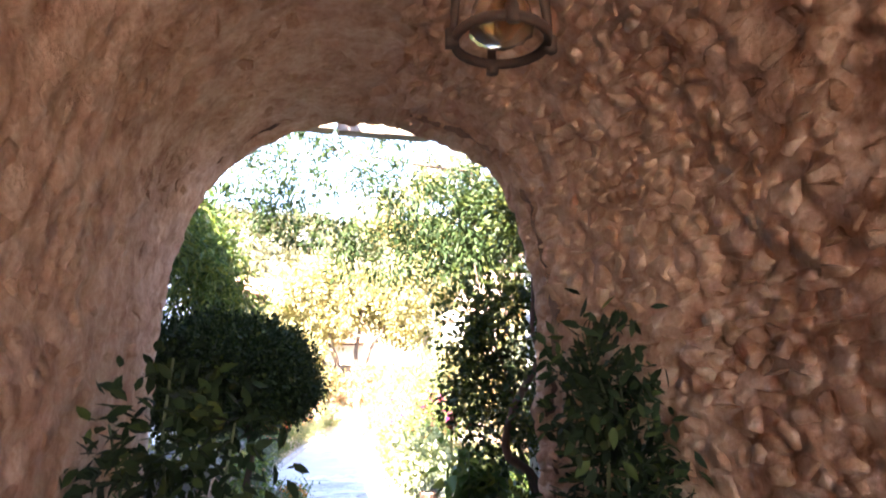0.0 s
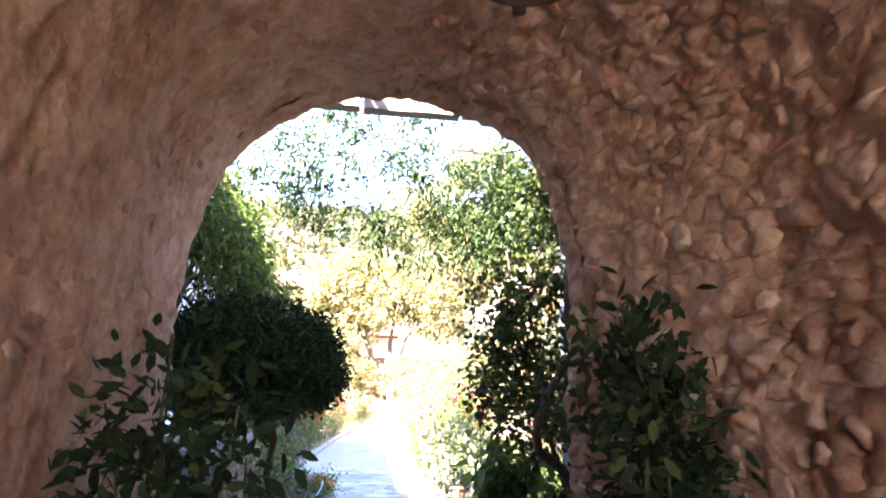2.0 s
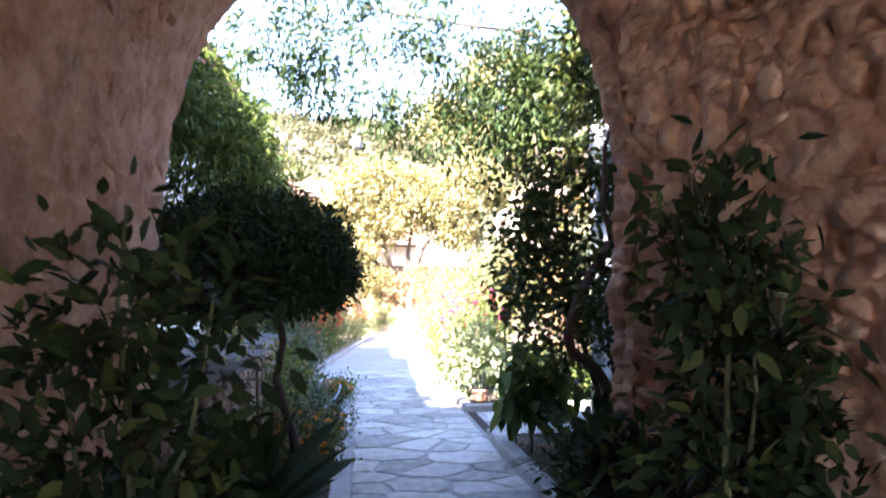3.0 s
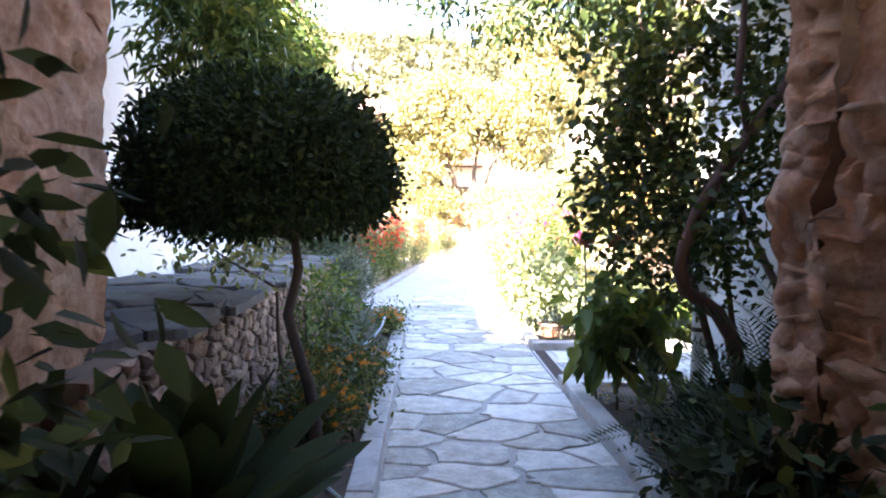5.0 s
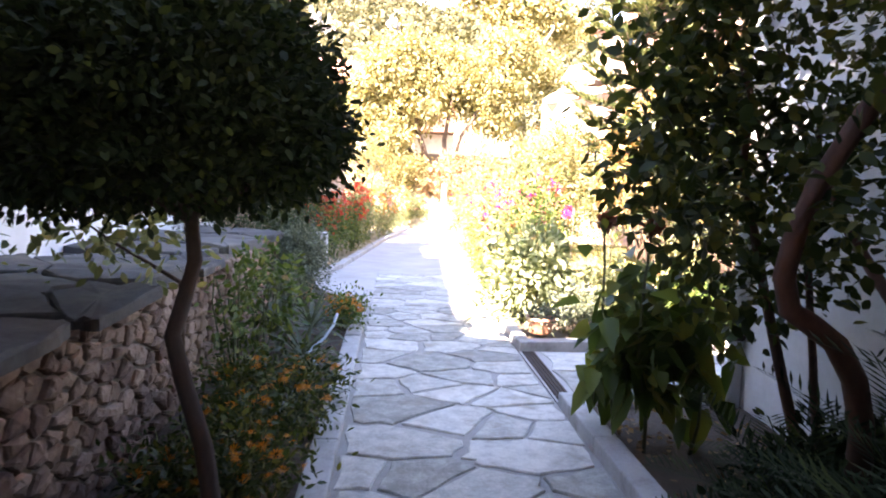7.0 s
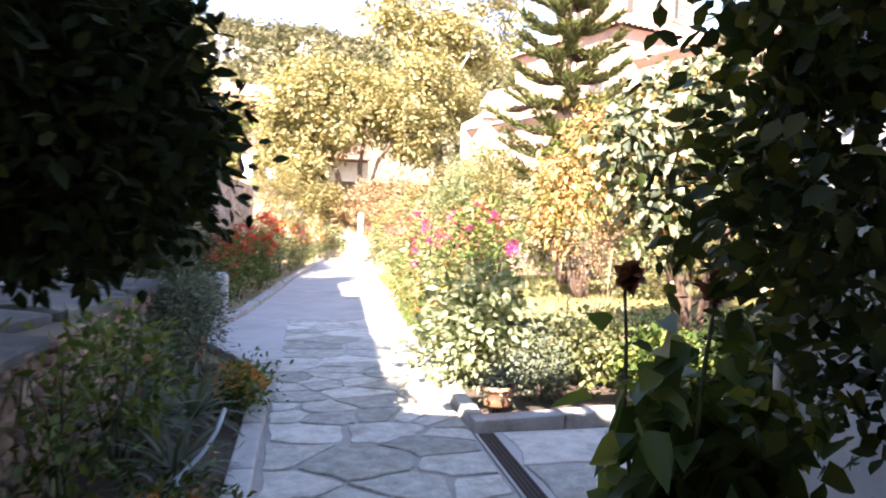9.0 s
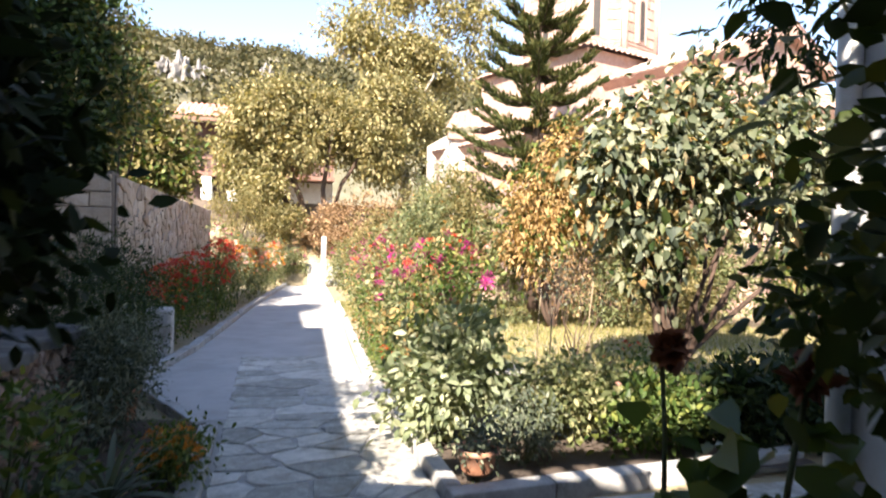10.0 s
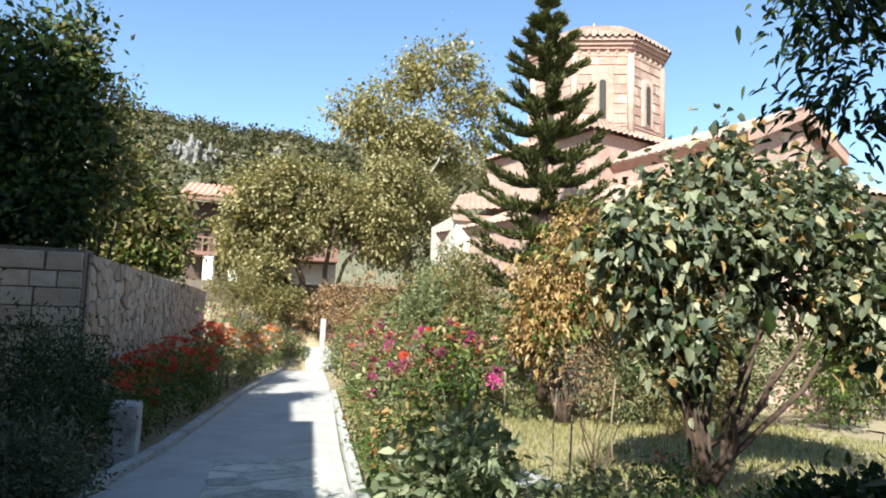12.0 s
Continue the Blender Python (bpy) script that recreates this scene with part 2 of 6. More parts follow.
def foliage(name, stops, gloss=0.45, glow=0.35):
    """Leaves: each one its own tone, light shining through in part."""
    m = bpy.data.materials.new(name)
    m.use_nodes = True
    nt = m.node_tree
    bsdf = nt.nodes["Principled BSDF"]
    geo = nt.nodes.new("ShaderNodeNewGeometry")
    col = ramp(nt, stops, geo.outputs["Random Per Island"])
    broad = tex(nt, "ShaderNodeTexNoise", 1.7, geo.outputs["Position"], 3)
    col = mix(nt, "MULTIPLY", 0.6, col, ramp(nt, [(0.3, (0.62, 0.66, 0.6)), (0.7, (1.15, 1.1, 1.0))], broad.outputs[0]))
    nt.links.new(col, bsdf.inputs["Base Color"])
    bsdf.inputs["Roughness"].default_value = gloss
    bsdf.inputs["Specular IOR Level"].default_value = 0.22
    tr = nt.nodes.new("ShaderNodeBsdfTranslucent")
    nt.links.new(mix(nt, "MULTIPLY", 1.0, col, (1.25, 1.2, 0.6)), tr.inputs[0])
    mx = nt.nodes.new("ShaderNodeMixShader")
    mx.inputs[0].default_value = glow
    nt.links.new(bsdf.outputs[0], mx.inputs[1])
    nt.links.new(tr.outputs[0], mx.inputs[2])
    nt.links.new(mx.outputs[0], nt.nodes["Material Output"].inputs[0])
    return m


M_MORTAR = surface("vault_mortar", [(0.32, (0.25, 0.122, 0.070)), (0.48, (0.48, 0.296, 0.195)), (0.66, (0.66, 0.475, 0.345))], 5.5, 26, 0.95, 1.0, 0.06, (0.30, 0.14, 0.08), 3.2)
M_VSTONE = surface("vault_stone", [(0.28, (0.31, 0.16, 0.092)), (0.5, (0.51, 0.33, 0.215)), (0.7, (0.66, 0.485, 0.35))], 6, 28, 0.95, 1.0, 0.06, (0.33, 0.16, 0.09), 2.0, per_piece=0.16, per_island=0.16)
M_FLAG = surface("flagstone", [(0.30, (0.20, 0.20, 0.175)), (0.5, (0.39, 0.385, 0.345)), (0.70, (0.59, 0.575, 0.52))], 9, 60, 0.8, 1.0, 0.014, (0.24, 0.21, 0.165), 3.2, per_piece=0.3)
M_JOINT = surface("path_mortar", [(0.3, (0.20, 0.195, 0.18)), (0.7, (0.37, 0.36, 0.335))], 5, 70, 0.95, 0.5, 0.008)
M_CONCRETE = surface("worn_concrete", [(0.3, (0.29, 0.285, 0.27)), (0.5, (0.38, 0.37, 0.355)), (0.7, (0.46, 0.45, 0.43))], 1.6, 45, 0.85, 0.35, 0.006, (0.30, 0.28, 0.25), 1.4)
M_KERB = surface("kerb_stone", [(0.3, (0.27, 0.27, 0.26)), (0.7, (0.46, 0.45, 0.43))], 5, 50, 0.9, 0.5, 0.008, (0.16, 0.15, 0.12), 3.0, per_piece=0.12)
# near-black tone keeps light from bouncing up off the passage floor
M_LOWBOUNCE = surface("low_bounce_stone", [(0.3, (0.05, 0.042, 0.036)), (0.7, (0.13, 0.11, 0.095))], 4, 40, 0.9, 0.6, 0.01)
M_SOIL = surface("bed_soil", [(0.3, (0.035, 0.026, 0.019)), (0.6, (0.085, 0.062, 0.045)), (0.75, (0.15, 0.12, 0.09))], 6, 45, 1.0, 1.0, 0.03)
M_GROUND = surface("dry_grass_ground", [(0.3, (0.13, 0.115, 0.055)), (0.5, (0.27, 0.22, 0.13)), (0.7, (0.42, 0.35, 0.25))], 0.9, 22, 1.0, 0.8, 0.03)
M_RUBBLE = surface("rubble_wall_stone", [(0.25, (0.07, 0.042, 0.031)), (0.5, (0.145, 0.092, 0.068)), (0.75, (0.28, 0.20, 0.155))], 4, 30, 0.95, 0.6, 0.015, (0.28, 0.19, 0.12), 2.2, per_piece=0.35, per_island=0.35)
M_RMORTAR = surface("rubble_mortar", [(0.3, (0.085, 0.066, 0.05)), (0.7, (0.17, 0.135, 0.105))], 4, 40, 1.0, 0.6, 0.015)
M_TANSTONE = surface("tan_wall_stone", [(0.25, (0.20, 0.145, 0.10)), (0.5, (0.34, 0.265, 0.195)), (0.75, (0.47, 0.39, 0.31))], 6, 34, 0.95, 0.6, 0.015, (0.36, 0.23, 0.15), 1.8, per_piece=0.35, per_island=0.3)
M_SLATE = surface("slate_cap", [(0.3, (0.040, 0.040, 0.040)), (0.7, (0.115, 0.115, 0.112))], 3, 30, 0.95, 0.6, 0.012, (0.16, 0.15, 0.12), 2.0, per_piece=0.2)
M_WHITE = surface("limewash", [(0.3, (0.68, 0.70, 0.70)), (0.6, (0.80, 0.81, 0.80))], 1.2, 18, 0.9, 0.45, 0.012, (0.60, 0.60, 0.57), 0.8)
M_CREAM = surface("cream_limewash", [(0.3, (0.42, 0.37, 0.31)), (0.6, (0.54, 0.49, 0.42))], 1.2, 14, 0.95, 0.4, 0.02, (0.40, 0.33, 0.26), 1.0)
# white plaster greyed, with the shade on the annex wall in its colour
M_SHADEDWHITE = surface("shaded_white_plaster", [(0.3, (0.46, 0.47, 0.47)), (0.6, (0.60, 0.61, 0.61))], 1.2, 18, 0.9, 0.45, 0.012, (0.48, 0.48, 0.45), 0.8)
M_BARK = surface("bark", [(0.3, (0.035, 0.022, 0.015)), (0.7, (0.11, 0.07, 0.048))], 9, 50, 0.95, 0.8, 0.01, stretch=(1, 1, 0.25))
M_TOPBARK = surface("dark_smooth_bark", [(0.3, (0.016, 0.010, 0.007)), (0.7, (0.055, 0.034, 0.022))], 9, 50, 0.95, 0.8, 0.01, stretch=(1, 1, 0.25))
M_BARKRED = surface("smooth_red_bark", [(0.3, (0.05, 0.022, 0.013)), (0.7, (0.125, 0.062, 0.038))], 7, 45, 0.8, 0.5, 0.006, stretch=(1, 1, 0.3))
M_PALEBARK = surface("pale_bark", [(0.3, (0.26, 0.22, 0.17)), (0.7, (0.52, 0.47, 0.39))], 3, 30, 0.9, 0.4, 0.01)
M_STEM = surface("green_stem", [(0.3, (0.045, 0.06, 0.022)), (0.7, (0.10, 0.115, 0.05))], 9, 60, 0.7, 0.2, 0.003)
M_IRON = surface("rusty_iron", [(0.3, (0.022, 0.012, 0.008)), (0.6, (0.06, 0.032, 0.02)), (0.8, (0.12, 0.06, 0.032))], 9, 70, 0.85, 0.6, 0.004, metal=0.1)
M_PIPE = surface("painted_pipe", [(0.3, (0.55, 0.57, 0.57)), (0.7, (0.70, 0.71, 0.70))], 3, 40, 0.55, 0.2, 0.003, (0.42, 0.40, 0.36), 2)
M_TERRA = surface("terracotta", [(0.3, (0.26, 0.11, 0.06)), (0.7, (0.44, 0.21, 0.12))], 6, 50, 0.9, 0.3, 0.004, (0.38, 0.30, 0.24), 4)
M_TILE = surface("aged_roof_tile", [(0.25, (0.18, 0.10, 0.075)), (0.5, (0.33, 0.215, 0.165)), (0.75, (0.52, 0.40, 0.335))], 2.5, 16, 0.95, 0.5, 0.02, (0.30, 0.26, 0.21), 1.2, per_island=0.3)
M_REDTILE = surface("red_roof_tile", [(0.3, (0.50, 0.19, 0.14)), (0.7, (0.72, 0.38, 0.30))], 2, 20, 0.9, 0.4, 0.02)
M_BRICKWORK = surface("cloisonne_stone", [(0.25, (0.23, 0.142, 0.115)), (0.5, (0.365, 0.252, 0.205)), (0.75, (0.52, 0.40, 0.335))], 2.6, 12, 0.95, 0.6, 0.03, (0.36, 0.20, 0.14), 1.8, per_piece=0.3, per_island=0.25)
M_REDBAND = surface("brick_band", [(0.3, (0.26, 0.155, 0.12)), (0.7, (0.42, 0.285, 0.23))], 4, 25, 0.95, 0.5, 0.015)
# near-black colour stands in for the unlit inside of windows and drain
M_DARK = surface("opening_shade", [(0.3, (0.02, 0.018, 0.016)), (0.7, (0.05, 0.045, 0.04))], 3, 20, 0.9, 0)
M_WOOD = surface("brown_timber", [(0.3, (0.14, 0.07, 0.05)), (0.7, (0.28, 0.15, 0.11))], 4, 40, 0.8, 0.4, 0.006, stretch=(1, 1, 0.3))
# brown lowered to hold the shade under the balcony house's eave
M_SHADEDWALL = surface("eave_shade_plaster", [(0.3, (0.045, 0.028, 0.024)), (0.7, (0.10, 0.062, 0.052))], 3, 30, 0.9, 0.3, 0.006)
M_GLASSAMBER = surface("amber_glass", [(0.3, (0.30, 0.15, 0.06)), (0.7, (0.52, 0.32, 0.16))], 8, 60, 0.12, 0.2, 0.003)
amber = M_GLASSAMBER.node_tree.nodes["Principled BSDF"]
amber.inputs["Transmission Weight"].default_value, amber.inputs["IOR"].default_value = 0.75, 1.4
# hill tones are lowered, partly to carry shade on the foothill
M_HILL = surface("scrub_hill", [(0.3, (0.065, 0.065, 0.034)), (0.5, (0.125, 0.115, 0.068)), (0.7, (0.22, 0.195, 0.135))], 0.035, 0.5, 1.0, 0.6, 1.0, (0.42, 0.40, 0.37), 0.018)
M_ROCK = surface("grey_cliff", [(0.3, (0.09, 0.085, 0.078)), (0.7, (0.27, 0.255, 0.24))], 0.1, 1.2, 1.0, 0.8, 1.0)
M_HOSE = surface("grey_hose", [(0.3, (0.14, 0.18, 0.20)), (0.7, (0.22, 0.27, 0.30))], 5, 30, 0.5, 0)

# leaf colour taken near black, so it carries the deep shade round the gate
L_DEEPSHADE = foliage("deep_shade_leaves", [(0, (0.010, 0.018, 0.006)), (0.8, (0.022, 0.038, 0.012)), (1, (0.06, 0.08, 0.02))], 0.8, 0.12)
# leaf tone lowered to put shade into plants that stand in shadow
L_DARK = foliage("shade_dark_leaves", [(0, (0.014, 0.028, 0.009)), (0.7, (0.032, 0.056, 0.017)), (1, (0.08, 0.10, 0.03))], 0.5, 0.25)
L_WALLTREE = foliage("olive_dark_leaves", [(0, (0.022, 0.038, 0.011)), (0.65, (0.05, 0.072, 0.02)), (1, (0.13, 0.135, 0.035))], 0.5, 0.3)
# scrub is darkened along with the hill, shade included
L_SCRUB = foliage("hill_scrub_leaves", [(0, (0.041, 0.044, 0.020)), (0.6, (0.082, 0.078, 0.041)), (1, (0.136, 0.119, 0.068))], 0.8, 0.2)
L_MID = foliage("green_leaves", [(0, (0.04, 0.075, 0.02)), (0.6, (0.085, 0.13, 0.035)), (1, (0.20, 0.22, 0.06))])
L_SILVER = foliage("grey_green_leaves", [(0, (0.045, 0.06, 0.042)), (0.6, (0.10, 0.12, 0.085)), (1, (0.22, 0.24, 0.18))], 0.6, 0.2)
L_OLIVE = foliage("olive_yellow_leaves", [(0, (0.09, 0.09, 0.038)), (0.6, (0.20, 0.175, 0.078)), (1, (0.36, 0.29, 0.145))], 0.55)
L_PLANE = foliage("plane_leaves", [(0, (0.11, 0.11, 0.05)), (0.6, (0.27, 0.24, 0.115)), (1, (0.48, 0.41, 0.24))], 0.6)
L_MULBERRY = foliage("broad_leaves", [(0, (0.06, 0.078, 0.042)), (0.5, (0.175, 0.195, 0.125)), (0.9, (0.36, 0.365, 0.26)), (1, (0.42, 0.33, 0.19))], 0.5)
L_AUTUMN = foliage("yellowed_leaves", [(0, (0.19, 0.11, 0.045)), (0.5, (0.36, 0.24, 0.10)), (1, (0.54, 0.38, 0.20))], 0.6)
L_PINE = foliage("pine_needles", [(0, (0.04, 0.055, 0.017)), (0.7, (0.10, 0.115, 0.04)), (1, (0.21, 0.19, 0.08))], 0.6, 0.2)
L_LIGHT = foliage("light_green_leaves", [(0, (0.08, 0.10, 0.048)), (0.6, (0.18, 0.205, 0.10)), (1, (0.36, 0.34, 0.19))])
# grey-green raised to make up for sunlight that the vine blocks
L_SUNLIFT = foliage("sun_lifted_grey_green_leaves", [(0, (0.10, 0.13, 0.075)), (0.6, (0.24, 0.28, 0.17)), (1, (0.42, 0.44, 0.30))], 0.5)
L_RUST = foliage("rusty_leaves", [(0, (0.10, 0.03, 0.02)), (1, (0.24, 0.09, 0.05))], 0.7, 0.2)
L_DRY = foliage("dry_brush", [(0, (0.16, 0.10, 0.06)), (0.6, (0.30, 0.19, 0.11)), (1, (0.44, 0.30, 0.17))], 0.8, 0.2)
L_GRASS = foliage("grass_blades", [(0, (0.12, 0.14, 0.04)), (0.5, (0.26, 0.25, 0.10)), (1, (0.44, 0.38, 0.20))], 0.7)
P_MAGENTA = foliage("magenta_petals", [(0, (0.26, 0.005, 0.11)), (1, (0.42, 0.03, 0.20))], 0.6, 0.2)
P_RED = foliage("red_petals", [(0, (0.48, 0.02, 0.015)), (1, (0.65, 0.06, 0.03))], 0.6, 0.2)
P_ORANGE = foliage("orange_petals", [(0, (0.60, 0.16, 0.01)), (1, (0.75, 0.30, 0.03))], 0.6, 0.2)
P_PINK = foliage("pink_petals", [(0, (0.65, 0.30, 0.28)), (1, (0.75, 0.48, 0.42))], 0.6, 0.2)
P_WHITE = foliage("white_petals", [(0, (0.65, 0.62, 0.50)), (1, (0.80, 0.78, 0.68))], 0.6, 0.2)

# ---------- the vaulted passage ----------
EXIT_L, EXIT_R, SPRING, CROWN = -1.11, 1.74, 2.35, 3.90


def side_x(y):
    """The two side walls at a distance along the passage."""
    f = min(max((y - 2.9) / 2.1, 0), 1)
    return -0.95 + (EXIT_L + 0.95) * f, 2.06 + (EXIT_R - 2.06) * f


def vault_point(s, y, inward=0.0):
    """s from 0 (left floor) over the crown to 1 (right floor)."""
    xl, xr = side_x(y)
    a, c = (xr - xl) / 2, (xr + xl) / 2
    if s < 0.28:
        p, n = Vector((xl, y, SPRING * s / 0.28)), Vector((1, 0, 0))
    elif s > 0.72:
        p, n = Vector((xr, y, SPRING * (1 - s) / 0.28)), Vector((-1, 0, 0))
    else:
        w = math.pi * (1 - (s - 0.28) / 0.44)
        cs, sn = math.cos(w), math.sin(w)
        e = 2 / 2.25
        p = Vector((c + a * math.copysign(abs(cs) ** e, cs), y, SPRING + (CROWN - SPRING) * abs(sn) ** e))
        n = Vector((-cs, 0, -sn)).normalized()
    return p + n * inward


def exit_y(x):
    return 5.48 - 0.246 * (x - EXIT_L)


def vault_place(s, y, h):
    """Stretch the passage's last metres onto its slanted mouth."""
    p = vault_point(s, y, h)
    f = min(max((y - 2.5) / 2.6, 0), 1)
    p.y += f * (exit_y(p.x) - 5.1)
    k = noise.noise(p * 1.3) * 0.05 + noise.noise(p * 4.5) * 0.03 + noise.noise(p * 10.0) * 0.02 + noise.noise(p * 22.0) * 0.010
    x0 = (side_x(y)[0] + side_x(y)[1]) / 2
    lump = noise.voronoi(Vector((p.x * 7.5, p.y * 4.6, p.z * 7.5)))[0]
    k += (0.050 if s > 0.5 else 0.018) * (0.42 - lump[0]) + (0.020 if s > 0.5 else 0.010) * min(lump[1] - lump[0], 0.3)
    inward = Vector((x0 - p.x, 0, 1.9 - p.z)).normalized()
    return p + inward * k


# Y0, the unseen back mouth, is set by the light it lets in
NS, NY, Y0 = 420, 330, -5.4
ROWS_Y = [Y0 + (0.4 - Y0) * j / 70 for j in range(70)] + [0.4 + 4.7 * j / (NY - 70) for j in range(NY - 69)]
verts = [vault_place(i / NS, ROWS_Y[j], 0.0) for j in range(NY + 1) for i in range(NS + 1)]
faces = [(j * (NS + 1) + i, j * (NS + 1) + i + 1, (j + 1) * (NS + 1) + i + 1, (j + 1) * (NS + 1) + i) for j in range(NY) for i in range(NS)]
vault = single("vault", mesh_of("vault", verts, faces, True), M_MORTAR, "rough reddish rubble and mortar barrel vault of the gate passage", "vault", kind="structure")


def facade(name, y_of, x0, x1, z1, thick, sign):
    """The wall round one mouth of the passage, with the opening through it."""
    yk = 5.1 if sign > 0 else Y0
    ring = [vault_place(i / NS, yk, 0.0) for i in range(NS + 1)]
    out = []
    for i, p in enumerate(ring):
        s = i / NS
        if s < 0.28:
            q = (x0, z1 * s / 0.28)
        elif s > 0.72:
            q = (x1, z1 * (1 - s) / 0.28)
        else:
            q = (x0 + (x1 - x0) * (s - 0.28) / 0.44, z1)
        out.append(Vector((q[0], y_of(q[0]), q[1])))
    V, F = [], []
    for p, q in zip(ring, out):
        a = Vector((p.x, y_of(p.x), p.z))
        V += [a, q, a - Vector((0, sign * thick, 0)), q - Vector((0, sign * thick, 0))]
    for i in range(NS):
        b, c = 4 * i, 4 * i + 4
        F += [(b, b + 1, c + 1, c), (b + 2, c + 2, c + 3, b + 3), (b + 1, b + 3, c + 3, c + 1)]
    return single(name, mesh_of(name, V, F), M_RUBBLE, "rubble stone gatehouse wall round the arched mouth", "wall", kind="structure")


facade("wall_gate_front", exit_y, -2.25, 2.9, 4.6, 0.3, 1)
# back wall with its mouth is out of view, added to admit light
facade("wall_gate_back", lambda x: Y0, -6, 7, 4.6, 0.3, -1)
# unseen side walls, added to stop light leaking round the vault
single("wall_gate_side", boxed(-6.3, -6.0, Y0, 5.2, -0.3, 4.6), M_WHITE, "unseen side wall added to keep light out of the gatehouse", "wall", kind="structure")
single("wall_gate_side", boxed(7.0, 7.3, Y0, 4.6, -0.3, 4.6), M_WHITE, "unseen side wall added to keep light out of the gatehouse", "wall", kind="structure")


def corrugated(name, p00, p10, p11, p01, pitch=0.24, course=0.4, h=0.05):
    """A tiled slope: rows of half-round tiles run from the edge p00-p10 up to p01-p11."""
    p00, p10, p11, p01 = (Vector(p) for p in (p00, p10, p11, p01))
    nu = max(2, int((p10 - p00).length / pitch)) * 4
    nv = max(2, int((p01 - p00).length / course))
    n = (p10 - p00).cross(p01 - p00).normalized()
    V, F = [], []
    for j in range(nv):
        for e in (0, 1):
            f = (j + e) / nv
            for i in range(nu + 1):
                g = i / nu
                p = (p00 * (1 - g) + p10 * g) * (1 - f) + (p01 * (1 - g) + p11 * g) * f
                V.append(p + n * (h * abs(math.sin(math.pi * (i / 4))) ** 0.7 + (0.0 if e else 0.025) + 0.008 * noise.noise(p * 3)))
    w = nu + 1
    for j in range(2 * nv - 1):
        for i in range(nu):
            F.append((j * w + i, j * w + i + 1, (j + 1) * w + i + 1, (j + 1) * w + i))
    return mesh_of(name, V, F)


# unseen slab; its height sets where the gate's shade ends on the path
single("roof_gate", boxed(-6.4, 7.4, Y0 - 0.3, 4.75, 4.6, 4.75), M_TILE, "unseen roof slab added to close the gatehouse and cast its shade", "roof", kind="structure")
single("floor_passage", boxed(-1.3, 2.3, Y0 - 0.2, 5.6, -0.25, -0.015), M_LOWBOUNCE, "stone floor of the passage, darkened to bounce little light", "floor", kind="structure")
# the sunlit eave beam in front of the mouth, on rafter ends
lintel = thing("eave_beam", "pale weathered stone eave beam over the arched mouth", "beam", (0.45, 6.05, 4.3), kind="structure")
for i in range(7):
    x = -0.95 + i * 0.47 + rng.uniform(-0.03, 0.03)
    part("stone", boxed(x - 0.23, x + 0.232, 5.98 + 0.006 * (i % 2), 6.14, 4.22 + rng.uniform(-0.012, 0.012), 4.36 + rng.uniform(0, 0.07), 0.015), M_TANSTONE, lintel)
for x in (-0.62, -0.38, -0.12, 0.18, 0.3, 1.15, 1.7):
    part("rafter", boxed(x - 0.035, x + 0.035, 4.9, 6.02, 4.35, 4.43, 0.008), M_WOOD, lintel)

# pale slab out of view, added to throw sunlight into the passage
single("bounce_slab", boxed(-14, 14, -16, Y0 - 0.2, -0.2, -0.012), M_CONCRETE, "unseen pale slab added to bounce light into the passage", "court", kind="structure")

# ---------- ground, path, kerbs ----------
gv, gf = [], []
gx = [-600, -200, -80, -30, -12, -6, -3, 0, 2, 4, 7, 12, 30, 80, 200, 600]
gy = [-600, -200, -60, -20, -5, 3, 8, 12, 15, 20, 26, 33, 40, 60, 100, 300, 900]
for y in gy:
    for x in gx:
        gv.append((x, y, ground_z(y) - 0.04))
for j in range(len(gy) - 1):
    for i in range(len(gx) - 1):
        a = j * len(gx) + i
        gf.append((a, a + 1, a + 1 + len(gx), a + len(gx)))
single("ground", mesh_of("ground", gv, gf), M_GROUND, "dry grassy earth of the garden", "ground", kind="structure")

# path outline: rows of (y, left edge, right edge)
PATH = [(4.9, 0.15, 1.65), (8.3, 0.14, 1.65), (11.9, 0.12, 1.64), (12.4, -0.35, 1.64), (13.9, -0.85, 1.66), (16.2, -0.52, 1.79), (18.2, -0.34, 1.93), (24.6, 0.17, 2.38), (30.0, 0.75, 2.68), (35.0, 1.25, 2.95)]


def path_edge(y):
    for (a, l0, r0), (b, l1, r1) in zip(PATH, PATH[1:]):
        if y <= b:
            f = min(max((y - a) / (b - a), 0), 1)
            return l0 + (l1 - l0) * f, r0 + (r1 - r0) * f
    return PATH[-1][1:]


pv, pf = [], []
ys = [4.9 + 0.3 * i for i in range(101)]
for y in ys:
    l, r = path_edge(y)
    for k in range(9):
        x = l + (r - l) * k / 8
        pv += [(x, y, ground_z(y) - 0.006 + 0.008 * noise.noise(Vector((x * 2, y * 2, 0)))), ]
for j in range(len(ys) - 1):
    for k in range(8):
        a = j * 9 + k
        pf.append((a, a + 1, a + 10, a + 9))
cut = 24 * 8
path = single("path", mesh_of("path", pv, pf[:cut], True), M_JOINT, "grey flagstone garden path with dark joints", "path", kind="structure")
far_path = single("path_far", mesh_of("path_far", pv, pf[cut:], True), M_CONCRETE, "pale worn concrete garden path, half in shade", "path", kind="structure")
# the side path to the next building, level with the main one
single("side_path", boxed(1.66, 9.0, 8.32, 9.78, -0.2, -0.002), M_CONCRETE, "pale concrete side path between beds", "path", kind="structure")
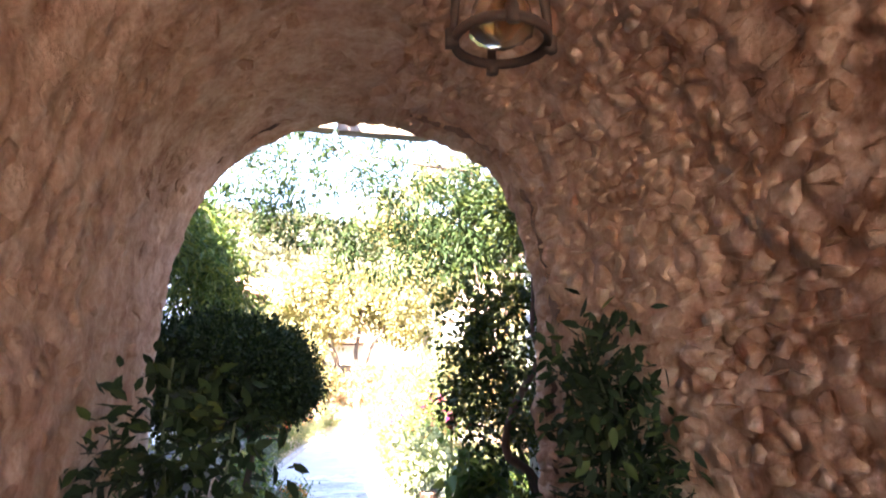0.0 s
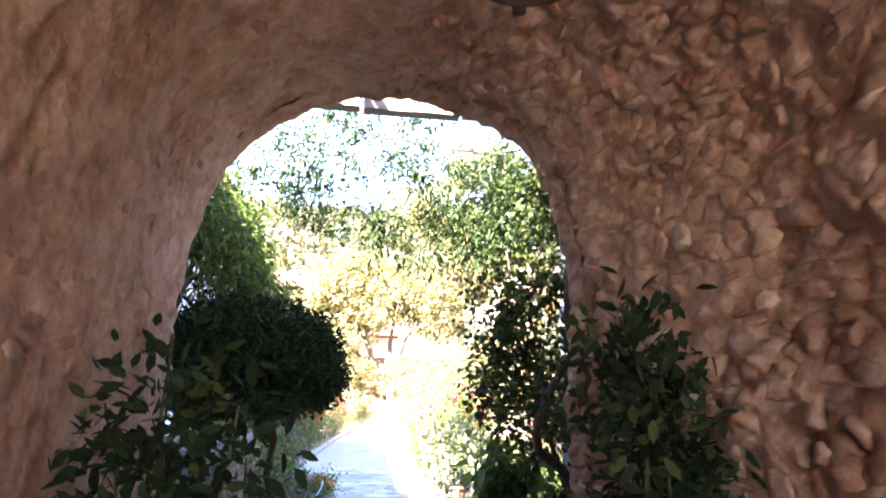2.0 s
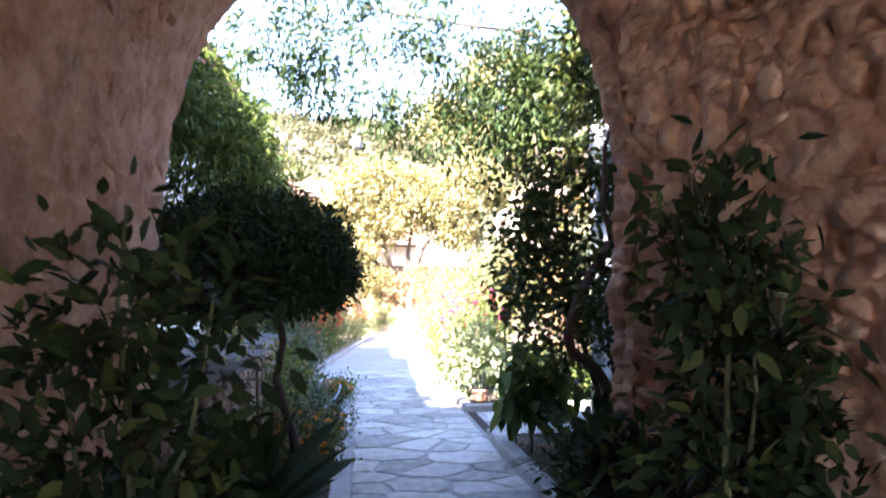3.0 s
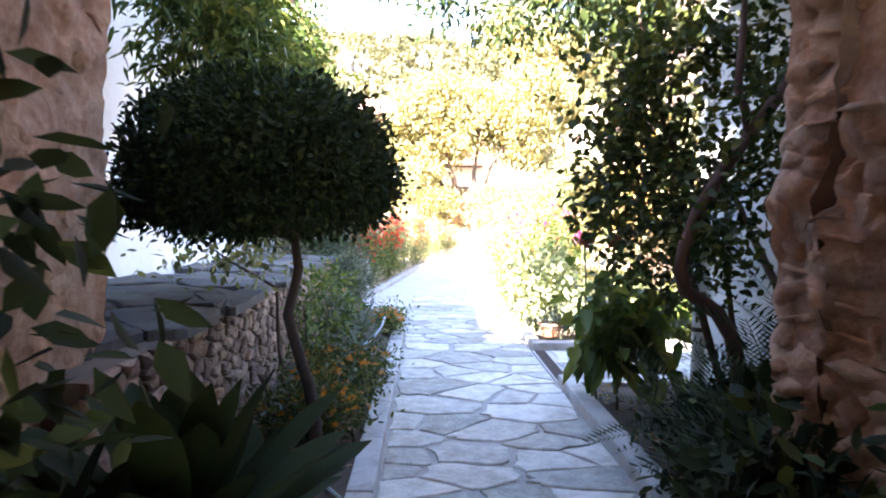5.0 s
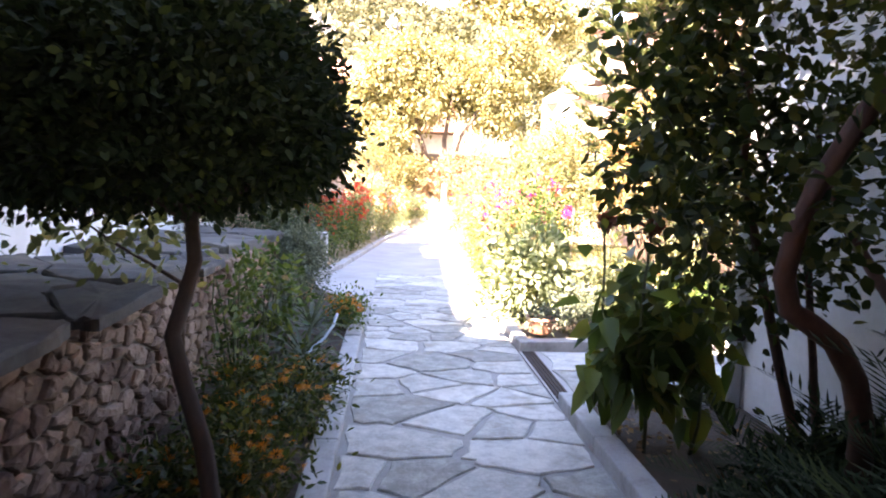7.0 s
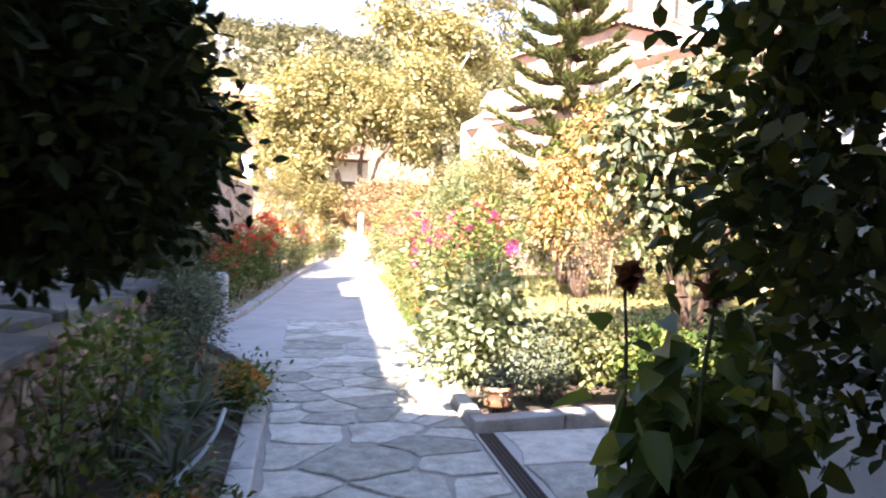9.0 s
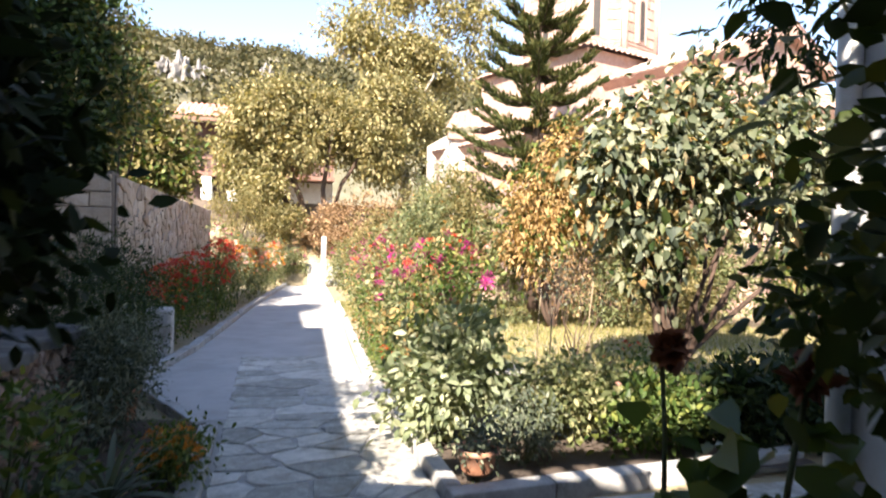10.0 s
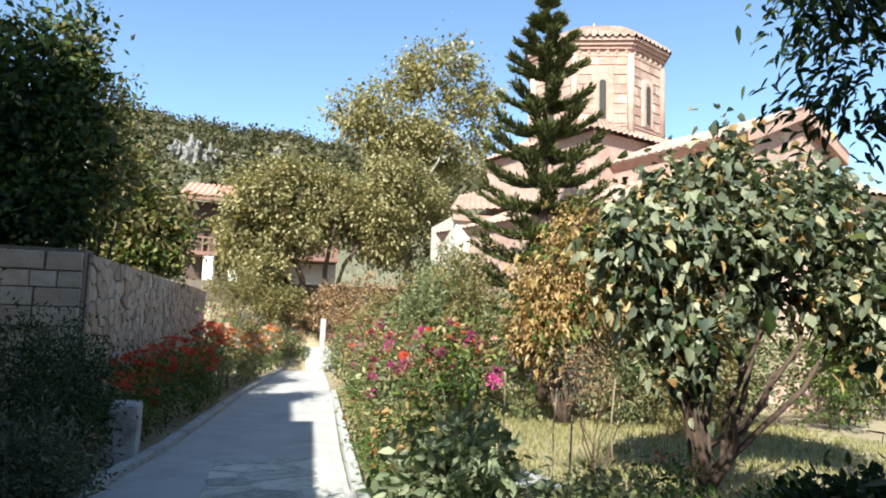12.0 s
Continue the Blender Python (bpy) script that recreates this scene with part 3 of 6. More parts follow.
# soil of the beds
def soil(name, x0, x1, y0, y1, h, label):
    nx, ny = max(2, int((x1 - x0) / 0.12)), max(2, int((y1 - y0) / 0.12))
    V = [(x0 + (x1 - x0) * i / nx, y0 + (y1 - y0) * j / ny, ground_z(y0 + (y1 - y0) * j / ny) + h + 0.035 * noise.noise(Vector((i * 0.37, j * 0.37, x0)))) for j in range(ny + 1) for i in range(nx + 1)]
    F = [(j * (nx + 1) + i, j * (nx + 1) + i + 1, (j + 1) * (nx + 1) + i + 1, (j + 1) * (nx + 1) + i) for j in range(ny) for i in range(nx)]
    return single(name, mesh_of(name, V, F, True), M_SOIL, label, "soil", kind="structure")


soil("bed_soil_left", -0.95, 0.02, 4.6, 12.0, 0.03, "dark crumbly soil of the flower bed under the low wall")
soil("bed_soil_right", 1.78, 2.95, 4.4, 8.2, 0.03, "dark soil littered with dry leaves beside the white wall")
soil("bed_soil_garden", 1.78, 4.6, 9.95, 12.0, 0.03, "dark soil of the shrub bed behind the kerb")


def kerb_run(name, p, q, width, height, n, label):
    """A row of kerb stones from p to q."""
    p, q = Vector(p), Vector(q)
    ob = thing(name, label, "kerb", ((p.x + q.x) / 2, (p.y + q.y) / 2, 0), kind="structure")
    d = (q - p) / n
    a = math.atan2(d.y, d.x)
    for i in range(n):
        c = p + d * (i + 0.5)
        bm = boxed(-d.length / 2 + 0.004, d.length / 2 - 0.004, -width / 2, width / 2, -0.15, height + rng.uniform(-0.006, 0.006), 0.014)
        bmesh.ops.transform(bm, matrix=Matrix.Translation((c.x, c.y, ground_z(c.y))) @ Matrix.Rotation(a, 4, "Z"), verts=bm.verts)
        part("kerb_stone", bm, M_KERB, ob)
    return ob


kerb_run("kerb_left", (0.075, 4.9), (0.06, 11.7), 0.15, 0.07, 8, "grey stone kerb along the flower bed")
kerb_run("kerb_right", (1.725, 4.9), (1.725, 8.28), 0.15, 0.10, 4, "grey stone kerb along the shaded bed")
kerb_run("kerb_end", (1.82, 8.19), (2.82, 8.19), 0.09, 0.06, 2, "pale narrow kerb at the end of the shaded bed")
kerb_run("kerb_cross", (1.66, 9.87), (4.6, 10.15), 0.16, 0.09, 4, "low concrete kerb across the shrub bed")
kerb_run("kerb_garden", (1.72, 9.97), (1.72, 13.6), 0.12, 0.09, 4, "pale concrete kerb along the sunny side")
kerb_run("kerb_garden", (1.72, 13.62), (2.43, 24.6), 0.12, 0.09, 9, "pale concrete kerb along the sunny side")
kerb_run("kerb_far", (-0.91, 14.0), (-0.59, 16.2), 0.14, 0.09, 2, "stone kerb along the red flower bed")
kerb_run("kerb_far", (-0.585, 16.22), (0.10, 24.6), 0.14, 0.09, 8, "stone kerb along the red flower bed")
kerb_run("kerb_far", (0.10, 24.62), (1.18, 35), 0.14, 0.09, 7, "stone kerb along the red flower bed")
kerb_run("kerb_notch", (-0.02, 11.85), (-0.95, 13.9), 0.12, 0.06, 3, "stone kerb at the path's bend")
# the drain across the side path's mouth
drain = thing("drain", "dark iron slot drain set in the paving", "drain", (1.74, 9.05, 0.0), kind="structure")
part("channel", boxed(1.68, 1.80, 8.34, 9.76, -0.03, 0.003), M_DARK, drain)
for i in range(4):
    part("bar", boxed(1.685 + i * 0.03, 1.697 + i * 0.03, 8.36, 9.74, 0.001, 0.010), M_IRON, drain)

# ---------- low wall and the white building on its far side ----------
def broken(poly, amount, seed):
    """An outline with its edges knocked out of line."""
    r = np.random.default_rng(seed)
    cx, cy = sum(p[0] for p in poly) / len(poly), sum(p[1] for p in poly) / len(poly)
    out = []
    for i in range(len(poly)):
        a, b = poly[i], poly[(i + 1) % len(poly)]
        out.append(a)
        if math.hypot(b[0] - a[0], b[1] - a[1]) > 0.06:
            for f in (0.33, 0.67):
                out.append((a[0] + (b[0] - a[0]) * f, a[1] + (b[1] - a[1]) * f))
    return [(cx + (u - cx) * k, cy + (v - cy) * k) for (u, v), k in zip(out, r.uniform(1 - amount, 1 + 0.15 * amount, len(out)))]


def rubble(name, label, place, u0, u1, v0, v1, apart, flat, material, core, thick, seed, near, stone="stone"):
    """A wall of uneven stones: place(u, v, h) lays them; those with near(u, v) are single pieces."""
    ob = tagged(core, label, "wall", kind="structure")
    rest = []
    for i, poly in enumerate(cells_of(scatter(u0 / flat, u1 / flat, v0, v1, apart, seed, 24, 0.5), u0 / flat, u1 / flat, v0, v1, apart * 3.4, 0.006)):
        poly = [(u * flat, v) for u, v in poly]
        cu, cv = sum(p[0] for p in poly) / len(poly), sum(p[1] for p in poly) / len(poly)
        me = slab_mesh(stone, broken(poly, 0.10, i), place, thick * (0.5 + ((i * 37) % 11) / 11), 0.012, i, 0.006, 0.005)
        if near(cu, cv):
            part(stone, me, material, ob)
        else:
            rest.append(me)
    if rest:
        tagged(part("stonework", merged("stonework", rest), material, ob), kind="stuff")
    return ob


low = part("low_wall", boxed(-1.45, -0.95, 4.9, 11.6, -0.2, 0.86), M_RMORTAR)
cap = thing("wall_cap", "rough dark slate slabs capping the low wall", "wall cap", (-1.4, 7, 0.86), kind="structure")
for i, poly in enumerate(cells(-2.2, -0.86, 4.9, 11.7, 0.62, 0.7, 0.42, 0.004, 5)):
    part("slab", slab_mesh("slab", broken(poly, 0.08, i), lambda u, v, h: Vector((u, v, 0.875 + h + 0.03 * (-u - 0.9) + 0.012 * noise.noise(Vector((u * 2, v * 2, 0))))), 0.035 + 0.03 * ((i * 7) % 5) / 5, 0.014, i, 0.006, 0.010), M_SLATE, cap)

# house height and end are set by the shadow wanted on the path
HOUSE_X, HOUSE_Z, HOUSE_END = -2.2, 4.95, 13.6
house = thing("white_house", "white limewashed house with a tiled roof beside the path", "house", (-4, 10, 0))
ny, nz = 60, 30
V = [(HOUSE_X + 0.03 * noise.noise(Vector((0, j * 0.3, k * 0.3))), 5.6 + (HOUSE_END - 5.6) * j / ny, -0.3 + (HOUSE_Z + 0.3) * k / nz) for k in range(nz + 1) for j in range(ny + 1)]
F = [(k * (ny + 1) + j, k * (ny + 1) + j + 1, (k + 1) * (ny + 1) + j + 1, (k + 1) * (ny + 1) + j) for k in range(nz) for j in range(ny)]
part("wall", mesh_of("wall", V, F, True), M_WHITE, house)
part("wall", boxed(-7.0, HOUSE_X - 0.06, 5.3, HOUSE_END, -0.3, HOUSE_Z), M_WHITE, house)
# lower roof edge slants so that its shadow follows the line on the path
part("roof", corrugated("roof", (-2.08, 5.2, 5.0), (-1.78, HOUSE_END + 0.25, 5.0), (-4.6, HOUSE_END + 0.25, 5.5), (-4.6, 5.2, 5.5)), M_TILE, house)
# unseen block with a roof, added to shade the trees behind the garden wall
part("shade_block", boxed(-9.5, -5.0, 5.3, HOUSE_END, 4.9, 9.0, 0.03), M_WHITE, house)
part("roof", corrugated("roof", (-4.7, 5.0, 9.0), (-4.7, HOUSE_END + 0.3, 9.0), (-9.8, HOUSE_END + 0.3, 10.2), (-9.8, 5.0, 10.2)), M_TILE, house)
part("eave", boxed(-2.3, -2.1, 5.2, HOUSE_END + 0.2, 4.90, 4.97), M_WOOD, house)

annex = thing("white_annex", "white plastered building corner beside the shaded bed", "house", (5, 6.5, 0))
part("wall", boxed(2.95, 9.0, 4.5, 8.25, -0.3, 4.6, 0.03), M_SHADEDWHITE, annex)
part("roof", boxed(2.75, 9.2, 4.4, 8.45, 4.6, 4.75, 0.02), M_TILE, annex)
pipe = thing("drain_pipe", "white painted rain pipe on the building corner", "pipe", (2.90, 8.16, 0))
part("pipe", tube_mesh("pipe", [(2.90, 8.17, 0.0), (2.90, 8.17, 4.5)], [0.05, 0.05], 14), M_PIPE, pipe)
for z in (0.55, 1.9, 3.3):
    part("bracket", tube_mesh("bracket", [(2.90, 8.17, z - 0.02), (2.90, 8.17, z + 0.02)], [0.058, 0.058], 14), M_IRON, pipe)

# ---------- tall garden wall on the far left ----------
garden_wall = part("garden_wall", boxed(-2.0, -1.58, 16.0, 30.5, -0.8, 2.45), M_RMORTAR)
end_wall = part("garden_wall_end", boxed(-8.0, -1.6, 15.85, 16.25, -0.5, 2.5), M_RMORTAR)


# ---------- plants ----------
def plant(name, label, category, base, stems, crown, leaf, bark, size, width=0.5, seed=0, tuft=0.1, per=20, fill=0.35, group="", droop=0.0, extra=()):
    """A bush or tree: stems as (points, radii) and a crown of leaves."""
    ob = thing(name, label, category, base, group)
    trunk = None
    for i, (pts, radii) in enumerate(stems):
        made = part("branch" if trunk else "trunk", tube_mesh("stem", pts, radii, 8, 0.06, seed + i), bark, trunk or ob)
        trunk = trunk or made
    at, way = crown_points(crown, per, tuft, fill, seed)
    part("crown", leaf_mesh("crown", at, way, np.full(len(at), size), width, 0.25, seed, droop, base[1] < 16), leaf, ob)
    for k, (mat, share, sz) in enumerate(extra):
        at, way = crown_points([(c, r, max(8, int(n * share))) for c, r, n in crown], per, tuft, 0.2, seed + 50 + k)
        part("leaves", leaf_mesh("leaves", at, way, np.full(len(at), sz), width, 0.25, seed + k, droop, base[1] < 16), mat, ob)
    return ob


def clumps(crowns, seed, parts=7, size=0.5):
    """Breaks each mass of a crown into smaller tufts with gaps between."""
    r = np.random.default_rng(seed)
    out = []
    for at, rad, count in crowns:
        for k in range(parts):
            way = r.normal(0, 1, 3)
            way = way / np.linalg.norm(way) * r.uniform(0.45, 0.8)
            f = size * r.uniform(0.75, 1.15)
            out.append((tuple(at[j] + rad[j] * way[j] for j in range(3)), tuple(q * f for q in rad), int(count / parts * (f / size) ** 2)))
    return out


def taper(pts, r0, r1):
    n = len(pts) - 1
    return pts, [r0 + (r1 - r0) * (i / n) for i in range(n + 1)]


def fan(base, tops, r0, r1, n=5, sway=0.05, seed=0):
    return [taper(bent(base, t, n, sway, seed + i), r0 * (1 if i == 0 else 0.7), r1) for i, t in enumerate(tops)]

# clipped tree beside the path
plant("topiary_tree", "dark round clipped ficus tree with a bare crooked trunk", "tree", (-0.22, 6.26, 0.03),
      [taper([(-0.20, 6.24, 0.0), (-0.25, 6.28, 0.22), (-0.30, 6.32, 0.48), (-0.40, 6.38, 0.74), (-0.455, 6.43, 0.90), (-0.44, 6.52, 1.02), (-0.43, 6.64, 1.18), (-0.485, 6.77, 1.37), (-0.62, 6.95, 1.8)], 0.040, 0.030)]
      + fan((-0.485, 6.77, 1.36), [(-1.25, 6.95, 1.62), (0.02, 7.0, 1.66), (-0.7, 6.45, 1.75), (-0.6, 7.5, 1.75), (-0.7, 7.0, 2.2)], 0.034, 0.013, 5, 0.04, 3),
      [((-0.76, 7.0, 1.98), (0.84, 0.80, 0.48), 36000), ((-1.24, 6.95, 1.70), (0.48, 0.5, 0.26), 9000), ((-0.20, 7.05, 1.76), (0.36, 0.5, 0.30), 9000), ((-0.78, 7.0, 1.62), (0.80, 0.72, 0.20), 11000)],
      L_DEEPSHADE, M_TOPBARK, 0.056, 0.5, 11, 0.045, 18, 0.45)
plant("sapling", "thin leaning sapling with sparse light leaves", "tree", (-0.72, 7.45, 0.03),
      [taper(bent((-0.70, 7.45, 0.0), (-0.775, 7.54, 0.95), 4, 0.015, 1), 0.017, 0.013), taper(bent((-0.775, 7.54, 0.94), (-1.45, 7.65, 1.32), 4, 0.02, 2), 0.013, 0.005)],
      [((-1.32, 7.6, 1.24), (0.36, 0.25, 0.15), 190), ((-0.98, 7.6, 1.2), (0.28, 0.25, 0.18), 150)], L_LIGHT, M_BARK, 0.085, 0.5, 12, 0.09, 9)

# tree against the white building
plant("wall_tree", "leaning tree with reddish bark against the white wall", "tree", (2.33, 6.15, 0.03),
      [taper([(2.33, 6.16, 0.0), (2.30, 6.13, 0.35), (2.27, 6.10, 0.66), (2.22, 6.10, 0.86), (2.13, 6.10, 1.00), (2.03, 6.10, 1.07), (1.93, 6.10, 1.13), (1.895, 6.10, 1.25), (1.92, 6.10, 1.40), (1.99, 6.10, 1.60), (2.15, 6.10, 1.87), (2.34, 6.10, 2.13), (2.54, 6.10, 2.44), (2.76, 6.02, 2.9), (2.85, 5.9, 3.5)], 0.052, 0.034),
       taper(bent((2.70, 7.0, 0.0), (2.37, 7.0, 1.05), 4, 0.02, 5) + bent((2.37, 7.0, 1.05), (2.1, 6.8, 1.9), 4, 0.03, 15)[1:], 0.034, 0.018),
       taper(bent((2.79, 7.0, 0.0), (2.63, 7.0, 0.95), 4, 0.015, 9) + bent((2.63, 7.0, 0.95), (2.45, 6.8, 1.9), 4, 0.03, 16)[1:], 0.026, 0.015),
       taper(bent((2.80, 6.45, 0.92), (2.78, 7.05, 1.47), 4, 0.02, 6) + bent((2.78, 7.05, 1.47), (2.5, 7.1, 2.0), 3, 0.03, 17)[1:], 0.034, 0.02),
       taper(bent((2.27, 6.1, 2.04), (2.2, 6.1, 2.42), 3, 0.015, 18) + bent((2.2, 6.1, 2.42), (2.3, 6.0, 3.3), 4, 0.04, 19)[1:], 0.03, 0.014),
       taper(bent((2.2, 6.8, 1.7), (1.8, 6.8, 3.1), 5, 0.04, 7), 0.018, 0.008)],
      # the two dense high clumps are added mostly out of view to block skylight
      [((1.78, 6.7, 1.75), (0.38, 0.3, 0.55), 1300), ((1.78, 6.7, 2.5), (0.36, 0.32, 0.55), 1150), ((2.15, 6.8, 2.0), (0.35, 0.28, 0.75), 880), ((2.5, 6.7, 1.85), (0.35, 0.25, 0.5), 300), ((2.6, 6.5, 2.6), (0.35, 0.3, 0.45), 430), ((2.2, 6.6, 2.8), (0.4, 0.3, 0.4), 520), ((2.45, 6.0, 3.9), (0.6, 0.9, 0.4), 4200), ((2.6, 7.0, 3.7), (0.5, 0.7, 0.4), 3200), ((2.75, 6.7, 2.35), (0.25, 0.5, 0.5), 420), ((2.15, 6.8, 1.15), (0.42, 0.26, 0.25), 420), ((2.15, 6.3, 1.55), (0.25, 0.2, 0.35), 170), ((2.36, 7.7, 1.62), (0.30, 0.28, 0.40), 340), ((2.6, 7.75, 1.35), (0.26, 0.22, 0.25), 110), ((2.45, 6.15, 1.75), (0.22, 0.15, 0.2), 50), ((2.02, 5.95, 1.62), (0.2, 0.14, 0.42), 150), ((2.25, 5.95, 2.3), (0.2, 0.14, 0.35), 110)],
      L_WALLTREE, M_BARKRED, 0.072, 0.6, 21, 0.085, 14, 0.6)

# overhanging leaves outside the mouth
plant("hanging_vine", "hanging pepper tree sprays over the gate", "tree", (2.9, 8.6, 4.8),
      [taper(bent((3.4, 8.4, 4.6), (0.2, 8.3, 4.9), 7, 0.06, 31), 0.03, 0.012), taper(bent((3.4, 8.4, 4.5), (4.2, 9.8, 4.0), 5, 0.05, 32), 0.03, 0.01)],
      [((-0.8, 8.2, 4.4), (0.9, 0.5, 0.5), 1000), ((0.3, 8.2, 4.4), (0.9, 0.5, 0.5), 1000), ((1.2, 8.2, 4.3), (0.7, 0.5, 0.6), 1000), ((-0.2, 8.2, 5.05), (1.0, 0.5, 0.35), 800), ((1.1, 8.2, 5.05), (0.7, 0.5, 0.35), 500), ((0.2, 8.3, 3.7), (0.9, 0.5, 0.35), 1000), ((1.0, 8.3, 3.35), (0.6, 0.4, 0.35), 500), ((-0.5, 8.3, 3.9), (0.5, 0.4, 0.3), 500), ((2.2, 8.3, 4.05), (0.62, 0.5, 0.85), 5200), ((1.7, 8.2, 3.65), (0.6, 0.5, 0.5), 1100), ((3.55, 9.6, 3.75), (0.55, 0.4, 0.5), 420), ((4.1, 9.8, 3.75), (0.5, 0.5, 0.6), 1100), ((4.0, 9.8, 3.15), (0.25, 0.3, 0.35), 220), ((4.5, 9.8, 3.4), (0.35, 0.4, 0.5), 260)],
      L_DARK, M_BARK, 0.085, 0.36, 33, 0.09, 22, 0.7, droop=0.35)
plant("creeper", "light green creeper hanging beside the white house", "vine", (-1.6, 7.4, 3.4),
      [taper(bent((-2.1, 7.6, 4.2), (-1.2, 7.4, 3.0), 4, 0.05, 41), 0.02, 0.008)],
      [((-1.25, 7.6, 3.0), (0.5, 0.4, 0.7), 2600), ((-1.6, 7.0, 3.5), (0.45, 0.5, 0.55), 1800), ((-1.5, 9.2, 3.7), (0.5, 0.9, 0.6), 2400), ((-0.9, 7.8, 2.6), (0.4, 0.4, 0.45), 1200)], L_MID, M_BARK, 0.10, 0.3, 42, 0.12, 14, 0.6, droop=0.4)


# ---------- potted plants in the passage ----------
def pot(parent, x, y, z, r, h, material=None):
    prof = [(r * 0.70, 0), (r * 0.78, 0.02), (r * 0.96, h * 0.8), (r * 1.08, h * 0.82), (r * 1.08, h), (r * 0.95, h), (r * 0.9, h * 0.9)]
    V, F, n = [], [], 20
    for rr, zz in prof:
        for k in range(n):
            V.append((x + rr * math.cos(2 * math.pi * k / n), y + rr * math.sin(2 * math.pi * k / n), z + zz))
    for i in range(len(prof) - 1):
        for k in range(n):
            F.append((i * n + k, i * n + (k + 1) % n, (i + 1) * n + (k + 1) % n, (i + 1) * n + k))
    F.append(tuple(range(n))[::-1])
    made = part("pot", mesh_of("pot", V, F, True), material or M_TERRA, parent, "round clay pot")
    part("soil", tube_mesh("soil", [(x, y, z + h * 0.8), (x, y, z + h * 0.9)], [r * 0.9, r * 0.9], 16), M_SOIL, made)


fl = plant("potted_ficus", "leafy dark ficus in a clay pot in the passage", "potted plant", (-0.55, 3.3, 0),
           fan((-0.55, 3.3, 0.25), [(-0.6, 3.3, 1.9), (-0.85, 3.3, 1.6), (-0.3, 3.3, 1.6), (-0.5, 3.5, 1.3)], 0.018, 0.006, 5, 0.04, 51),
           [((-0.58, 3.3, 1.45), (0.34, 0.3, 0.42), 420), ((-0.6, 3.3, 0.95), (0.42, 0.4, 0.45), 620), ((-0.35, 3.4, 1.5), (0.2, 0.2, 0.35), 110), ((-0.5, 3.3, 0.5), (0.35, 0.35, 0.3), 300)], L_DEEPSHADE, M_STEM, 0.10, 0.45, 52, 0.07, 9, 0.6)
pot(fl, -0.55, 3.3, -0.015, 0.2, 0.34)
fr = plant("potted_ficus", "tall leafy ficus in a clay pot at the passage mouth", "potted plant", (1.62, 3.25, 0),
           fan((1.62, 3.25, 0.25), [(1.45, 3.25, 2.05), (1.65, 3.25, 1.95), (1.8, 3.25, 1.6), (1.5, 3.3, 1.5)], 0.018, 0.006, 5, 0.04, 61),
           [((1.52, 3.25, 1.72), (0.24, 0.2, 0.34), 480), ((1.66, 3.25, 1.3), (0.25, 0.25, 0.4), 560), ((1.6, 3.3, 0.9), (0.3, 0.28, 0.5), 700), ((1.82, 3.2, 0.8), (0.15, 0.28, 0.4), 260)], L_DEEPSHADE, M_STEM, 0.10, 0.42, 62, 0.07, 9, 0.6)
pot(fr, 1.62, 3.25, -0.015, 0.22, 0.36)


def blade(at, way, length, width, curl, n=8, fold=0.25, tipped=0.05, peak=1.0):
    """One broad bent leaf with a folded middle."""
    at, way = Vector(at), Vector(way).normalized()
    side = way.cross(Vector((0, 0, 1))).normalized()
    V, F = [], []
    p, d = at.copy(), way.copy()
    for i in range(n + 1):
        f = i / n
        w = width * 0.5 * max(tipped, math.sin(math.pi * min(1, 0.12 + 0.88 * f ** peak)) ** 0.7)
        up = side.cross(d).normalized()
        V += [p + side * w + up * w * fold, p, p - side * w + up * w * fold]
        d = (d + Vector((0, 0, -curl / n))).normalized()
        p = p + d * (length / n)
    for i in range(n):
        a = 3 * i
        F += [(a, a + 1, a + 4, a + 3), (a + 1, a + 2, a + 5, a + 4)]
    return mesh_of("leaf", V, F, True)


def rosette(name, label, base, count, length, width, curl, lift, leaf, seed, peak=1.0):
    r = np.random.default_rng(seed)
    ob = thing(name, label, "plant", base)
    for i in range(count):
        a = i * 2.4 + r.uniform(-0.3, 0.3)
        e = lift[0] + (lift[1] - lift[0]) * i / count
        part("leaf", blade(base, (math.cos(a) * math.cos(e), math.sin(a) * math.cos(e), math.sin(e)), length * r.uniform(0.75, 1.1), width * r.uniform(0.8, 1.15), curl, peak=peak), leaf, ob)
    return ob


rosette("broadleaf_plant", "dark broad-leaved plant at the foot of the gate pier", (-0.42, 4.55, 0.25), 34, 0.82, 0.21, 0.3, (0.5, 1.45), L_DEEPSHADE, 71, 2.0)
rosette("broadleaf_plant", "dark broad-leaved plant at the foot of the gate pier", (-0.75, 4.2, 0.15), 30, 0.78, 0.20, 0.4, (0.4, 1.35), L_DEEPSHADE, 72, 2.0)
rosette("broadleaf_plant", "dark broad-leaved plant at the foot of the gate pier", (-0.35, 5.0, 0.1), 28, 0.55, 0.13, 0.6, (0.2, 1.2), L_DEEPSHADE, 73, 2.0)
rosette("broadleaf_plant", "dark broad-leaved plant at the foot of the gate pier", (-0.2, 4.4, 0.05), 18, 0.55, 0.13, 0.7, (0.15, 1.1), L_DEEPSHADE, 74, 2.0)


